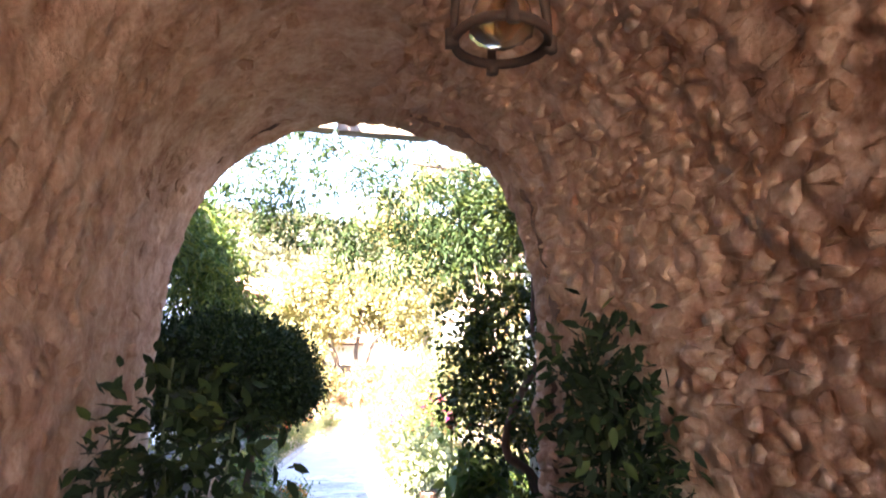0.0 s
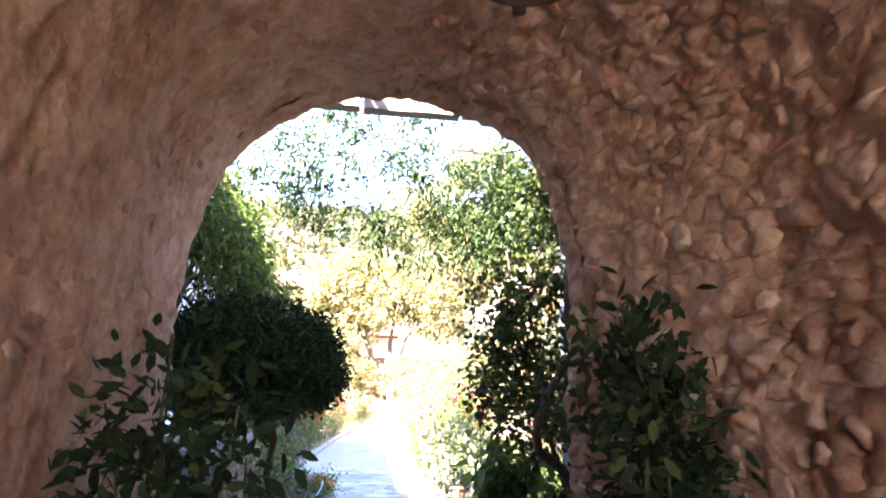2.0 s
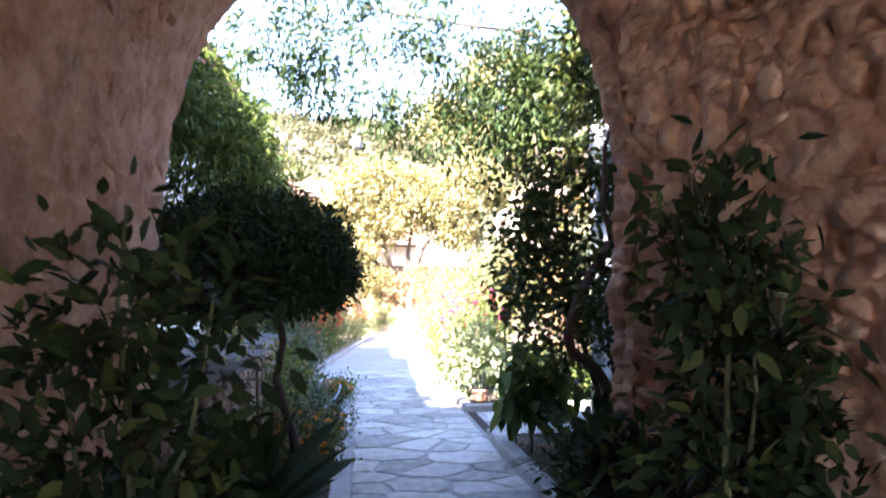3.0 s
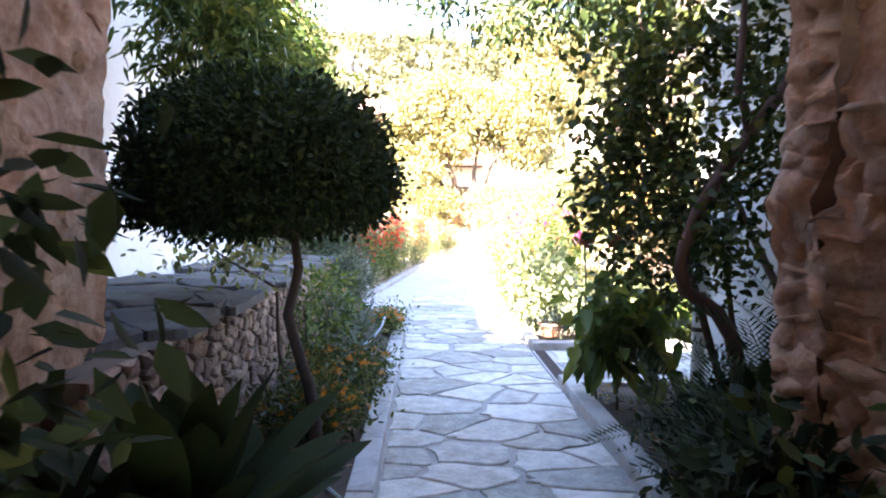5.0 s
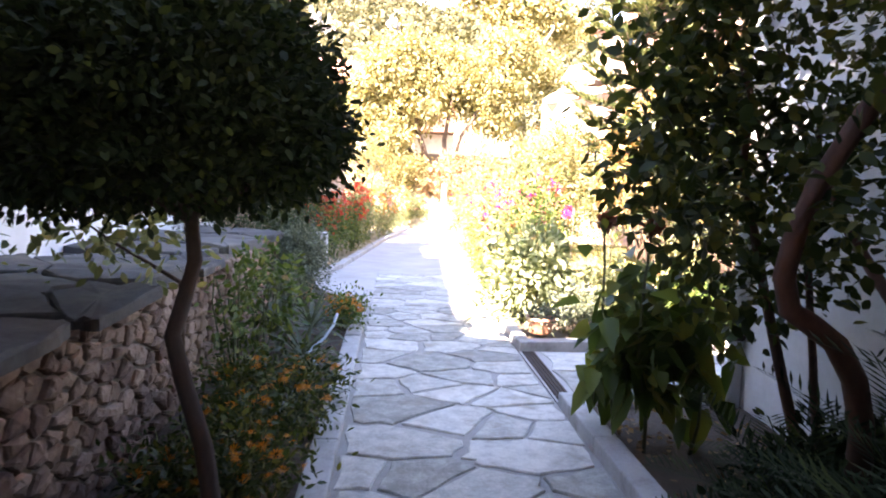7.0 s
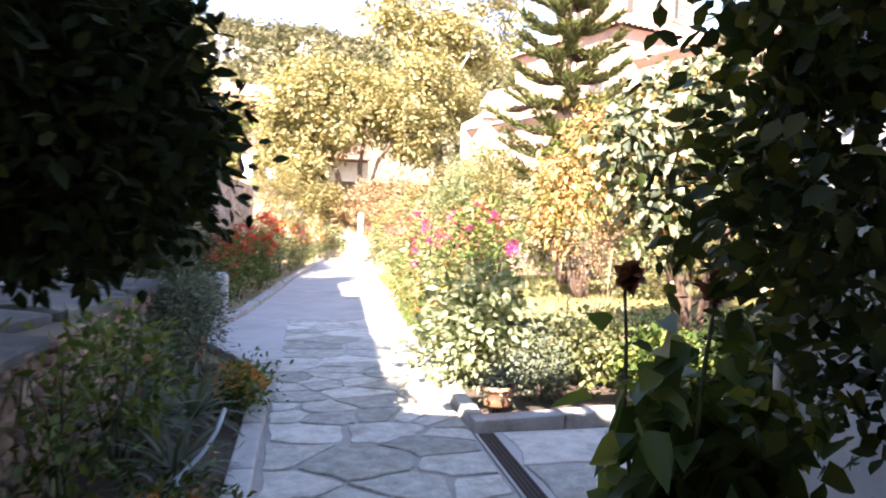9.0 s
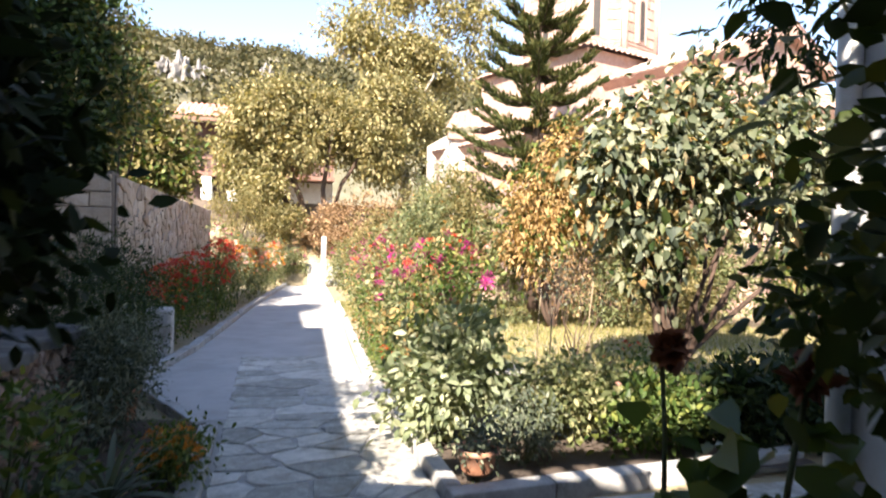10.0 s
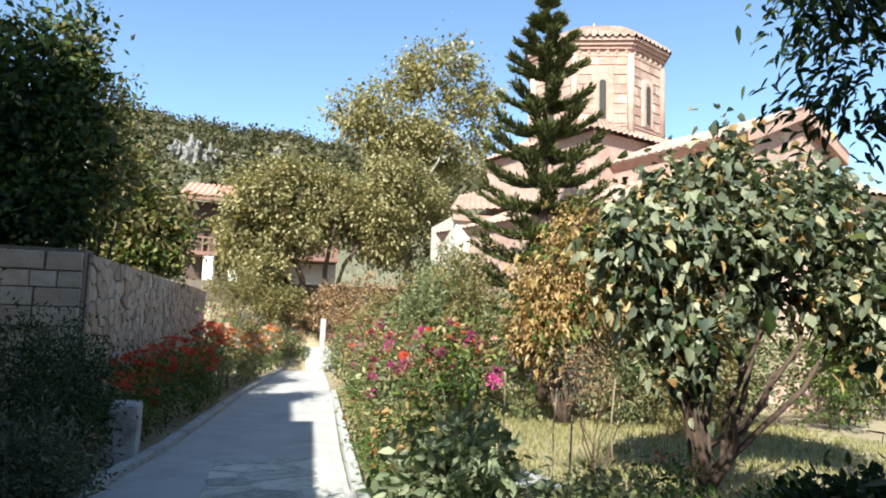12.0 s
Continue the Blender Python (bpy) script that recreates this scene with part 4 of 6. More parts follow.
def frond(at, way, length, curl, leaf_len, n=22):
    """A feather leaf: a bent rib with narrow leaflets."""
    at, d = Vector(at), Vector(way).normalized()
    side = d.cross(Vector((0, 0, 1))).normalized()
    p, V, F = at.copy(), [], []
    for i in range(n):
        f = i / n
        d = (d + Vector((0, 0, -curl / n))).normalized()
        q = p + d * (length / n)
        b = len(V)
        V += [p + side * 0.004, p - side * 0.004, q - side * 0.003, q + side * 0.003]
        F.append((b, b + 1, b + 2, b + 3))
        if i > 2:
            ll = leaf_len * math.sin(math.pi * (0.15 + 0.8 * f)) ** 0.6
            for s in (1, -1):
                w = (side * s + d * 0.55 + Vector((0, 0, 0.25))).normalized()
                b = len(V)
                V += [p, p + w * ll * 0.5 + d * 0.008, p + w * ll, p + w * ll * 0.5 - d * 0.008]
                F.append((b, b + 1, b + 2, b + 3))
        p = q
    return mesh_of("frond", V, F)


def cycad(label, base, count, length, seed):
    r = np.random.default_rng(seed)
    ob = thing("cycad", label, "plant", base)
    for i in range(count):
        a = i * 2.4 + r.uniform(-0.2, 0.2)
        e = 0.25 + 1.0 * i / count
        part("frond", frond(base, (math.cos(a) * math.cos(e), math.sin(a) * math.cos(e), math.sin(e)), length * r.uniform(0.8, 1.1), 0.9, 0.17), L_DEEPSHADE, ob)
    part("trunk", tube_mesh("trunk", [(base[0], base[1], 0), base], [0.1, 0.09], 10, 0.15, seed), M_BARK, ob)
    return ob


# fronds take the near-black leaf tone in place of the bed's shade
cycad("dark feathery cycad beside the white wall", (2.1, 5.3, 0.42), 26, 0.85, 81)
cycad("dark feathery cycad beside the white wall", (2.35, 5.75, 0.35), 20, 0.9, 82)

cycad("dark feathery cycad crowding the kerb", (2.25, 4.75, 0.40), 30, 0.8, 83)
cycad("dark feathery cycad crowding the kerb", (2.3, 5.1, 0.55), 30, 1.0, 84)
cycad("small dark cycad under the leaning tree", (2.0, 6.05, 0.22), 18, 0.7, 85)
LOW_PLANTS = [(2.3, 5.6, 0.45), (2.55, 6.6, 0.35), (2.0, 5.5, 0.3), (2.55, 5.3, 0.75), (2.6, 6.0, 0.6), (2.25, 6.3, 0.4), (2.5, 4.9, 0.6)]

# ---------- lantern ----------
LX, LY, LZ = 0.63, 1.98, 2.945
lantern = thing("lantern", "rusty wrought iron lantern with an amber glass shade", "lantern", (LX, LY, LZ))


def ring_mesh(cx, cy, cz, r, thick, n=28, m=8):
    V, F = [], []
    for i in range(n):
        a = 2 * math.pi * i / n
        rr = r * (1 + 0.012 * math.sin(3 * a))
        for k in range(m):
            b = 2 * math.pi * k / m
            V.append((cx + (rr + thick * math.cos(b)) * math.cos(a), cy + (rr + thick * math.cos(b)) * math.sin(a), cz + 1.3 * thick * math.sin(b)))
    for i in range(n):
        for k in range(m):
            F.append((i * m + k, i * m + (k + 1) % m, ((i + 1) % n) * m + (k + 1) % m, ((i + 1) % n) * m + k))
    return mesh_of("ring", V, F, True)


part("bottom_ring", ring_mesh(LX, LY, LZ, 0.165, 0.016), M_IRON, lantern)
part("top_ring", ring_mesh(LX, LY, LZ + 0.315, 0.15, 0.016), M_IRON, lantern)
for i in range(4):
    a = math.pi * (0.47 + i / 2)
    c, s = math.cos(a), math.sin(a)
    part("upright", tube_mesh("upright", [(LX + 0.168 * c, LY + 0.168 * s, LZ - 0.025), (LX + 0.170 * c, LY + 0.170 * s, LZ + 0.06), (LX + 0.160 * c, LY + 0.160 * s, LZ + 0.16), (LX + 0.157 * c, LY + 0.157 * s, LZ + 0.25), (LX + 0.152 * c, LY + 0.152 * s, LZ + 0.34)], [0.020, 0.015, 0.017, 0.014, 0.019], 8, 0.2, i), M_IRON, lantern)
    part("joint", tube_mesh("joint", [(LX + 0.178 * c, LY + 0.178 * s, LZ - 0.03), (LX + 0.178 * c, LY + 0.178 * s, LZ + 0.03)], [0.024, 0.022], 7, 0.2, i + 9), M_IRON, lantern)
    part("arm", tube_mesh("arm", [(LX + 0.152 * c, LY + 0.152 * s, LZ + 0.315), (LX + 0.08 * c, LY + 0.08 * s, LZ + 0.38), (LX, LY, LZ + 0.43)], [0.011, 0.009, 0.011], 8), M_IRON, lantern)
    part("hook", tube_mesh("hook", [(LX + 0.155 * c, LY + 0.155 * s, LZ + 0.22), (LX + 0.12 * c, LY + 0.12 * s, LZ + 0.27), (LX + 0.07 * c, LY + 0.07 * s, LZ + 0.26), (LX + 0.03 * c, LY + 0.03 * s, LZ + 0.29)], [0.007] * 4, 6), M_IRON, lantern)
bell = [(0.03, 0.26), (0.045, 0.25), (0.07, 0.20), (0.10, 0.12), (0.115, 0.05), (0.112, 0.03), (0.09, 0.02), (0.05, -0.01), (0.0, -0.02)]
V, F, n = [], [], 24
for rr, zz in bell:
    for k in range(n):
        flute = 1 + 0.04 * math.cos(12 * 2 * math.pi * k / n)
        V.append((LX + rr * flute * math.cos(2 * math.pi * k / n), LY + rr * flute * math.sin(2 * math.pi * k / n), LZ + zz))
for i in range(len(bell) - 1):
    for k in range(n):
        F.append((i * n + k, i * n + (k + 1) % n, (i + 1) * n + (k + 1) % n, (i + 1) * n + k))
part("shade", mesh_of("shade", V, F, True), M_GLASSAMBER, lantern, "fluted amber glass shade")
part("socket", tube_mesh("socket", [(LX, LY, LZ + 0.24), (LX, LY, LZ + 0.31)], [0.035, 0.028], 12), M_IRON, lantern)
part("chain", tube_mesh("chain", [(LX, LY, LZ + 0.42), (LX, LY, 3.95)], [0.009, 0.009], 6), M_IRON, lantern)


# ---------- flowers and shrubs ----------
def flower_mesh(name, r, layers=3, petals=9):
    V, F = [], []
    for l in range(layers):
        e = 0.15 + 0.45 * l
        rr = r * (1 - 0.25 * l)
        for i in range(petals):
            a = 2 * math.pi * (i + 0.5 * l) / petals
            w = 2.6 / petals
            b = len(V)
            V.append((0, 0, 0.1 * r * l))
            for da, k in ((-w / 2, 0.65), (0, 1.0), (w / 2, 0.65)):
                V.append((rr * k * math.cos(a + da) * math.cos(e), rr * k * math.sin(a + da) * math.cos(e), rr * k * math.sin(e) + 0.1 * r * l))
            F += [(b, b + 1, b + 2), (b, b + 2, b + 3)]
    return mesh_of(name, V, F)


HEADS = {}
for key, mat, r in (("magenta", P_MAGENTA, 0.06), ("red", P_RED, 0.05), ("orange", P_ORANGE, 0.026), ("pink", P_PINK, 0.05), ("white", P_WHITE, 0.06), ("violet", P_MAGENTA, 0.035)):
    me = flower_mesh("flower_" + key, r)
    me.materials.append(mat)
    HEADS[key] = me


def heads(parent, key, clumps, count, seed, scale=1.0):
    r = np.random.default_rng(seed)
    for i in range(count):
        c, rad, _ = clumps[i % len(clumps)]
        d = r.normal(0, 1, 3)
        d[2] = abs(d[2]) * 0.9 + 0.15
        d /= np.linalg.norm(d)
        p = np.array(c) + d * np.array(rad) * r.uniform(0.9, 1.12)
        s = scale * r.uniform(0.7, 1.25)
        piece("flower_head", HEADS[key], parent, Matrix.LocRotScale(p.tolist(), Euler((r.uniform(-0.8, 0.8), r.uniform(-0.8, 0.8), r.uniform(0, 6))), (s, s, s)))


def flower_bush(label, x, y, rx, ry, h, leaf, size, n, flowers=(), seed=0, width=0.45, name="flower_bush", category="flowers", low=0.0, group="", extra=()):
    z = ground_z(y)
    crown = [((x, y, z + low + (h - low) * 0.5), (rx, ry, (h - low) * 0.52), int(n * 0.6)), ((x + 0.2 * rx, y - 0.15 * ry, z + low + (h - low) * 0.68), (rx * 0.7, ry * 0.7, (h - low) * 0.38), int(n * 0.4))]
    r = np.random.default_rng(seed)
    tops = [(x + r.uniform(-0.6, 0.6) * rx, y + r.uniform(-0.6, 0.6) * ry, z + h * r.uniform(0.6, 0.9)) for _ in range(6)]
    ob = plant(name, label, category, (x, y, z), fan((x, y, z - 0.02), tops, 0.012, 0.005, 4, 0.03, seed), crown, leaf, M_STEM, size, width, seed, 0.07, 12, 0.55, group, 0.0, extra)
    for k, (key, count, s) in enumerate(flowers):
        heads(ob, key, crown, count, seed + k, s)
    return ob


# near-black low plants, added to deepen the shade of the bed
for i, (x, y, h) in enumerate(LOW_PLANTS):
    flower_bush("low ground plant between the cycads, leaves darkened for shade", x, y, 0.35, 0.35, h, L_DEEPSHADE, 0.08, 1100, (), 90 + i, 0.4, "ground_plant", "plant")
# marigolds along the left kerb
for i, (x, y, h) in enumerate(((-0.25, 6.75, 0.33), (-0.42, 7.2, 0.36), (-0.2, 7.55, 0.36), (-0.5, 7.9, 0.38), (-0.18, 8.15, 0.33), (-0.5, 6.7, 0.28))):
    flower_bush("low marigold plant with small orange flowers", x, y, 0.3, 0.3, h, L_WALLTREE, 0.05, 1100, (("orange", 26, 1.3),), 100 + i, 0.4, "marigold", "flowers", group="marigolds under the low wall")
for i, (x, y) in enumerate(((-0.05, 10.4), (-0.1, 10.75))):
    flower_bush("orange marigold at the end of the kerb", x, y, 0.2, 0.25, 0.32, L_MID, 0.05, 800, (("orange", 36, 1.5),), 110 + i, 0.4, "marigold", "flowers", group="marigolds under the low wall")
# spiky grey-green plants
for i, (x, y, z, n) in enumerate(((-0.28, 9.0, 0.1, 34), (-0.32, 9.9, 0.15, 40), (-0.6, 9.5, 0.2, 34), (-0.2, 8.7, 0.05, 22))):
    rosette("spiky_plant", "spiky grey-green strap-leaved plant in the bed", (x, y, z), n, 0.48, 0.035, 1.0, (0.15, 1.3), L_SILVER, 120 + i)
# shrubs against the low wall
flower_bush("loose green shrub against the low wall", -0.72, 8.6, 0.24, 0.3, 1.0, L_MID, 0.075, 300, (("pink", 4, 0.7),), 130, 0.4, "shrub", "shrub")
flower_bush("loose green shrub against the low wall", -0.66, 9.3, 0.30, 0.4, 0.95, L_MID, 0.08, 620, (("pink", 5, 0.7),), 131, 0.4, "shrub", "shrub")
flower_bush("loose green shrub against the low wall", -0.7, 10.4, 0.28, 0.4, 0.75, L_SILVER, 0.06, 500, (), 132, 0.4, "shrub", "shrub")
# dark lavender mass at the bend, shade put into the leaf tone of three bushes
for i, (x, y, rx, h) in enumerate(((-1.15, 13.0, 0.65, 1.65), (-1.8, 12.4, 0.7, 2.0), (-1.3, 14.2, 0.5, 1.5), (-0.75, 11.7, 0.35, 0.95))):
    flower_bush("dense dark grey-green rosemary bush", x, y, rx, 0.7, h, L_SILVER if i == 3 else L_DARK, 0.06, 7000, (), 140 + i, 0.22, "rosemary_bush", "bush")
# hose
part("hose", tube_mesh("hose", bent((0.0, 8.9, 0.5), (-0.3, 7.6, 0.06), 8, 0.03, 3), [0.012] * 9, 8), M_HOSE)
tagged(bpy.data.objects["hose"], "grey garden hose lying over the bed", "hose")

single("hose", tube_mesh("hose", [(-0.34, 6.35, 0.07), (-0.27, 6.15, 0.065), (-0.18, 5.94, 0.06), (-0.10, 5.80, 0.06), (-0.02, 5.68, 0.06)], [0.011] * 5, 8), M_HOSE, "pale grey garden hose on the bare soil", "hose")
# weed with rusty heads at the kerb's end
weed = plant("tall_weed", "tall leafy plant with rusty withered heads by the kerb", "plant", (1.85, 7.6, 0.03),
             [taper(bent((1.85, 7.65, 0), (1.72, 7.7, 1.35), 5, 0.02, 1), 0.012, 0.007), taper(bent((1.95, 7.4, 0), (1.85, 7.27, 1.33), 5, 0.02, 2), 0.012, 0.007), taper(bent((2.2, 7.35, 0), (2.24, 7.35, 1.05), 5, 0.02, 3), 0.011, 0.006)], [((1.88, 7.6, 0.72), (0.22, 0.18, 0.40), 170), ((1.98, 7.45, 0.5), (0.28, 0.2, 0.28), 110), ((2.1, 7.35, 0.75), (0.18, 0.18, 0.38), 60)], L_MID, M_STEM, 0.185, 0.62, 150, 0.08, 6, 0.6, droop=0.5)
for i, (x, y, z) in enumerate(((1.735, 7.69, 1.36), (1.85, 7.27, 1.355))):
    part("seed_head", leaf_mesh("seed_head", np.tile([[x, y, z]], (70, 1)) + rng.normal(0, 0.018, (70, 3)), rng.normal(0, 1, (70, 3)) + [0, 0, 0.6], np.full(70, 0.06), 0.7, 0.3, i, 0.0, True), L_RUST, weed, "withered rusty brown head")

# shrub bed behind the cross kerb
pp = flower_bush("small green plant in a low clay pot on the kerb", 1.93, 10.12, 0.16, 0.16, 0.36, L_SILVER, 0.05, 500, (), 160, 0.4, "potted_plant", "potted plant", 0.2)
pot(pp, 1.93, 10.12, 0.10, 0.14, 0.17)
flower_bush("round leafy light green shrub", 1.98, 11.1, 0.5, 0.5, 1.02, L_SUNLIFT, 0.10, 2200, (), 161, 0.5, "shrub", "shrub")
flower_bush("leafy green shrub in the bed", 2.95, 10.9, 0.42, 0.4, 0.72, L_LIGHT, 0.075, 1900, (), 162, 0.5, "shrub", "shrub")
flower_bush("small grey-green shrub in shade", 2.42, 10.45, 0.22, 0.2, 0.5, L_SILVER, 0.05, 900, (), 163, 0.4, "shrub", "shrub")
flower_bush("dark green shrub in shade", 3.5, 10.6, 0.5, 0.35, 0.55, L_MID, 0.075, 1800, (("pink", 6, 0.6),), 164, 0.5, "shrub", "shrub")
# darkened leaves here stand in for the building's shade
flower_bush("dark green shrub in shade", 4.9, 10.6, 0.6, 0.4, 0.6, L_DARK, 0.09, 2600, (("red", 8, 0.7),), 165, 0.5, "shrub", "shrub")
flower_bush("dark leafy shrub beside the building", 5.6, 10.5, 0.6, 0.4, 0.62, L_DARK, 0.10, 1800, (), 166, 0.5, "shrub", "shrub")
flower_bush("green shrub with red flowers", 4.3, 12.2, 0.35, 0.3, 0.6, L_MID, 0.06, 500, (("red", 8, 0.8), ("pink", 4, 0.6)), 167, 0.45)
flower_bush("grey-green leafy shrub in the sunny bed", 3.5, 12.0, 0.35, 0.3, 0.5, L_LIGHT, 0.07, 600, (("pink", 5, 0.6),), 168, 0.45)

flower_bush("dark leafy shrub in the building's shade", 5.2, 10.9, 0.5, 0.4, 0.62, L_DARK, 0.10, 1800, (("red", 5, 0.8),), 172, 0.5, "shrub", "shrub")
flower_bush("dark leafy shrub in the building's shade", 4.3, 10.6, 0.45, 0.35, 0.6, L_DARK, 0.09, 2200, (), 173, 0.5, "shrub", "shrub")
for i, (x, y, h) in enumerate(((8.5, 17.5, 1.6), (10.0, 18.0, 2.2), (11.5, 17.5, 2.0), (13.0, 18.5, 2.6), (9.2, 20.0, 2.6), (11.0, 20.0, 2.8), (14.5, 19.0, 3.0), (7.6, 18.6, 1.6))):
    flower_bush("yellow-green shrub before the church wall", x, y, 0.95, 0.8, h, (L_OLIVE, L_LIGHT, L_MID)[i % 3], 0.12, 3200, (("orange", 5, 2.0),) if i == 3 else (), 175 + i, 0.4, "shrub", "shrub")

# dahlias and zinnias along the sunny kerb
for i in range(13):
    y = 13.1 + i * 0.95
    x = path_edge(y)[1] + 0.65 + rng.uniform(-0.1, 0.25)
    flower_bush("tall flowering bush with magenta and red blooms", x, y, 0.55, 0.6, 1.5 + rng.uniform(-0.2, 0.25) + 0.02 * i, L_LIGHT if i % 3 else L_MID, 0.085, 1500,
                (("magenta", 18, 1.6 + 0.05 * i), ("red", 9, 1.4)) if i % 2 else (("red", 10, 1.4), ("magenta", 13, 1.7), ("pink", 5, 1.2)), 200 + i, 0.4, "dahlia", "flowers", group="flowers along the sunny kerb", extra=((L_AUTUMN, 0.2, 0.08), (L_OLIVE, 0.3, 0.08)))
for i in range(6):
    y = 19.0 + i * 1.5
    flower_bush("second row of leafy green flowering bush", path_edge(y)[1] + 1.8 + rng.uniform(-0.2, 0.3), y, 0.6, 0.7, 1.3 + rng.uniform(-0.2, 0.4), L_OLIVE if i % 2 else L_MID, 0.09, 1300, (("red", 4, 0.9), ("magenta", 3, 0.9)), 230 + i, 0.4, "dahlia", "flowers", group="flowers along the sunny kerb")
for i in range(9):
    y = 12.7 + i * 0.45
    flower_bush("low red-flowered edging plant", path_edge(y)[1] + 0.28, y, 0.16, 0.2, 0.3, L_MID, 0.05, 260, (("red", 4, 0.5),), 250 + i, 0.4, "edging_flower", "flowers", group="red edging flowers")
# red and orange flowers along the far left kerb
for i in range(15):
    y = 16.4 + i * 1.3
    x = path_edge(y)[0] - 0.55 + rng.uniform(-0.15, 0.1)
    flower_bush("flowering plant with red and orange blooms beside the stone wall", x, y, 0.42, 0.55, (1.1 if i < 4 else 1.45) + rng.uniform(-0.1, 0.3), L_MID if i < 4 else L_LIGHT, 0.08, 1500,
                (("red", 60, 1.7), ("orange", 12, 2.0)) if i < 6 else (("orange", 24, 3.2), ("white", 7, 1.4), ("pink", 18, 1.8), ("red", 10, 1.6)), 270 + i, 0.4, "red_flower_bush", "flowers", group="flowers along the stone wall")
for i, (x, y, h) in enumerate(((0.7, 35.6, 1.9), (-0.2, 35.2, 2.0), (-1.0, 35.0, 2.2), (3.6, 34.5, 2.0), (1.5, 36.4, 1.5), (4.6, 35.0, 2.4), (3.3, 31.5, 1.7), (4.4, 30.0, 2.0))):
    flower_bush("flowering bush on the bank at the path's end", x, y, 0.7, 0.5, h, L_OLIVE if i % 2 else L_LIGHT, 0.12, 2200, (("orange", 10, 3.0), ("pink", 8, 1.6), ("magenta", 6, 1.6)), 420 + i, 0.4)
tallf = flower_bush("tall stalks of violet flowers by the wall", -0.8, 24.0, 0.3, 0.3, 2.2, L_MID, 0.08, 700, (("violet", 40, 1.5), ("white", 3, 2.0)), 290, 0.35)

# ---------- trees of the garden ----------
plant("broad_leaved_tree", "spreading many-stemmed tree with large grey-green leaves", "tree", (5.5, 13.2, ground_z(13)),
      fan((5.55, 13.2, -0.05), [(5.0, 13.2, 2.6), (6.3, 13.3, 2.7), (5.7, 13.6, 3.0), (7.2, 13.2, 2.4), (4.7, 12.9, 1.8), (6.0, 12.8, 1.9), (6.6, 13.0, 1.5), (5.3, 13.8, 2.8), (6.9, 13.3, 3.1), (6.1, 13.2, 3.5), (5.0, 13.0, 3.2), (7.6, 13.3, 2.2), (4.6, 13.3, 2.3)], 0.065, 0.014, 6, 0.12, 300),
      clumps([((5.0, 13.2, 2.75), (0.6, 0.7, 0.55), 1305), ((5.8, 13.3, 2.7), (0.65, 0.8, 0.6), 1595), ((6.6, 13.3, 2.8), (0.6, 0.8, 0.6), 1450), ((7.3, 13.2, 2.6), (0.55, 0.7, 0.6), 1305), ((6.0, 13.2, 3.4), (0.22, 0.35, 0.5), 348), ((6.85, 13.2, 3.3), (0.3, 0.4, 0.42), 435), ((5.0, 13.2, 3.25), (0.25, 0.4, 0.35), 290), ((5.95, 13.2, 3.75), (0.12, 0.2, 0.42), 130), ((5.45, 13.2, 3.5), (0.13, 0.2, 0.3), 116), ((7.3, 13.2, 3.45), (0.2, 0.3, 0.3), 188), ((8.1, 13.2, 1.9), (0.4, 0.4, 0.5), 348), ((4.45, 13.1, 2.5), (0.35, 0.4, 0.5), 319), ((5.2, 12.9, 1.55), (0.45, 0.4, 0.5), 174), ((7.5, 12.9, 1.5), (0.5, 0.4, 0.35), 174), ((7.8, 13.2, 2.3), (0.4, 0.5, 0.5), 652), ((4.75, 13.1, 2.05), (0.42, 0.4, 0.45), 478), ((6.9, 13.0, 2.0), (0.6, 0.5, 0.3), 246), ((5.5, 13.2, 1.7), (0.5, 0.5, 0.5), 246), ((6.2, 13.4, 2.1), (0.5, 0.4, 0.3), 232)], 305, 6, 0.55),
      # the share of dark leaves paints shade into the inside of the crown
      L_MULBERRY, M_BARK, 0.122, 0.8, 301, 0.13, 14, 0.45, droop=0.45, extra=((L_AUTUMN, 0.05, 0.12), (L_SILVER, 0.25, 0.13), (L_DARK, 0.09, 0.12)))
plant("yellowing_tree", "small tree with yellowed drooping leaves", "tree", (6.35, 18.6, ground_z(18.6)),
      fan((6.35, 18.6, -0.25), [(6.3, 18.6, 2.9), (5.5, 18.5, 2.35), (6.9, 18.7, 3.2), (6.2, 18.9, 3.6), (5.3, 18.4, 1.7)], 0.07, 0.018, 5, 0.08, 310),
      [((6.2, 18.5, 2.4), (0.95, 0.8, 1.0), 2600), ((6.85, 18.6, 3.3), (0.8, 0.8, 0.9), 1900), ((5.8, 18.4, 1.6), (0.6, 0.6, 0.65), 1000), ((7.1, 18.5, 2.3), (0.7, 0.6, 0.7), 900)], L_AUTUMN, M_BARK, 0.135, 0.45, 311, 0.17, 12, 0.6, droop=0.5, extra=((L_MID, 0.2, 0.15),))
plant("dry_shrub", "bare twiggy reddish shrub", "shrub", (4.5, 13.8, ground_z(13.8)), fan((4.5, 13.8, -0.1), [(4.2 + 0.12 * k, 13.8 + 0.1 * (k % 3), 1.1 + 0.1 * (k % 2)) for k in range(8)], 0.012, 0.004, 5, 0.05, 320),
      [((4.5, 13.8, 1.2), (0.5, 0.4, 0.45), 900)], L_DRY, M_BARK, 0.06, 0.25, 321, 0.12, 9, 0.7, extra=((L_SILVER, 0.6, 0.06),))


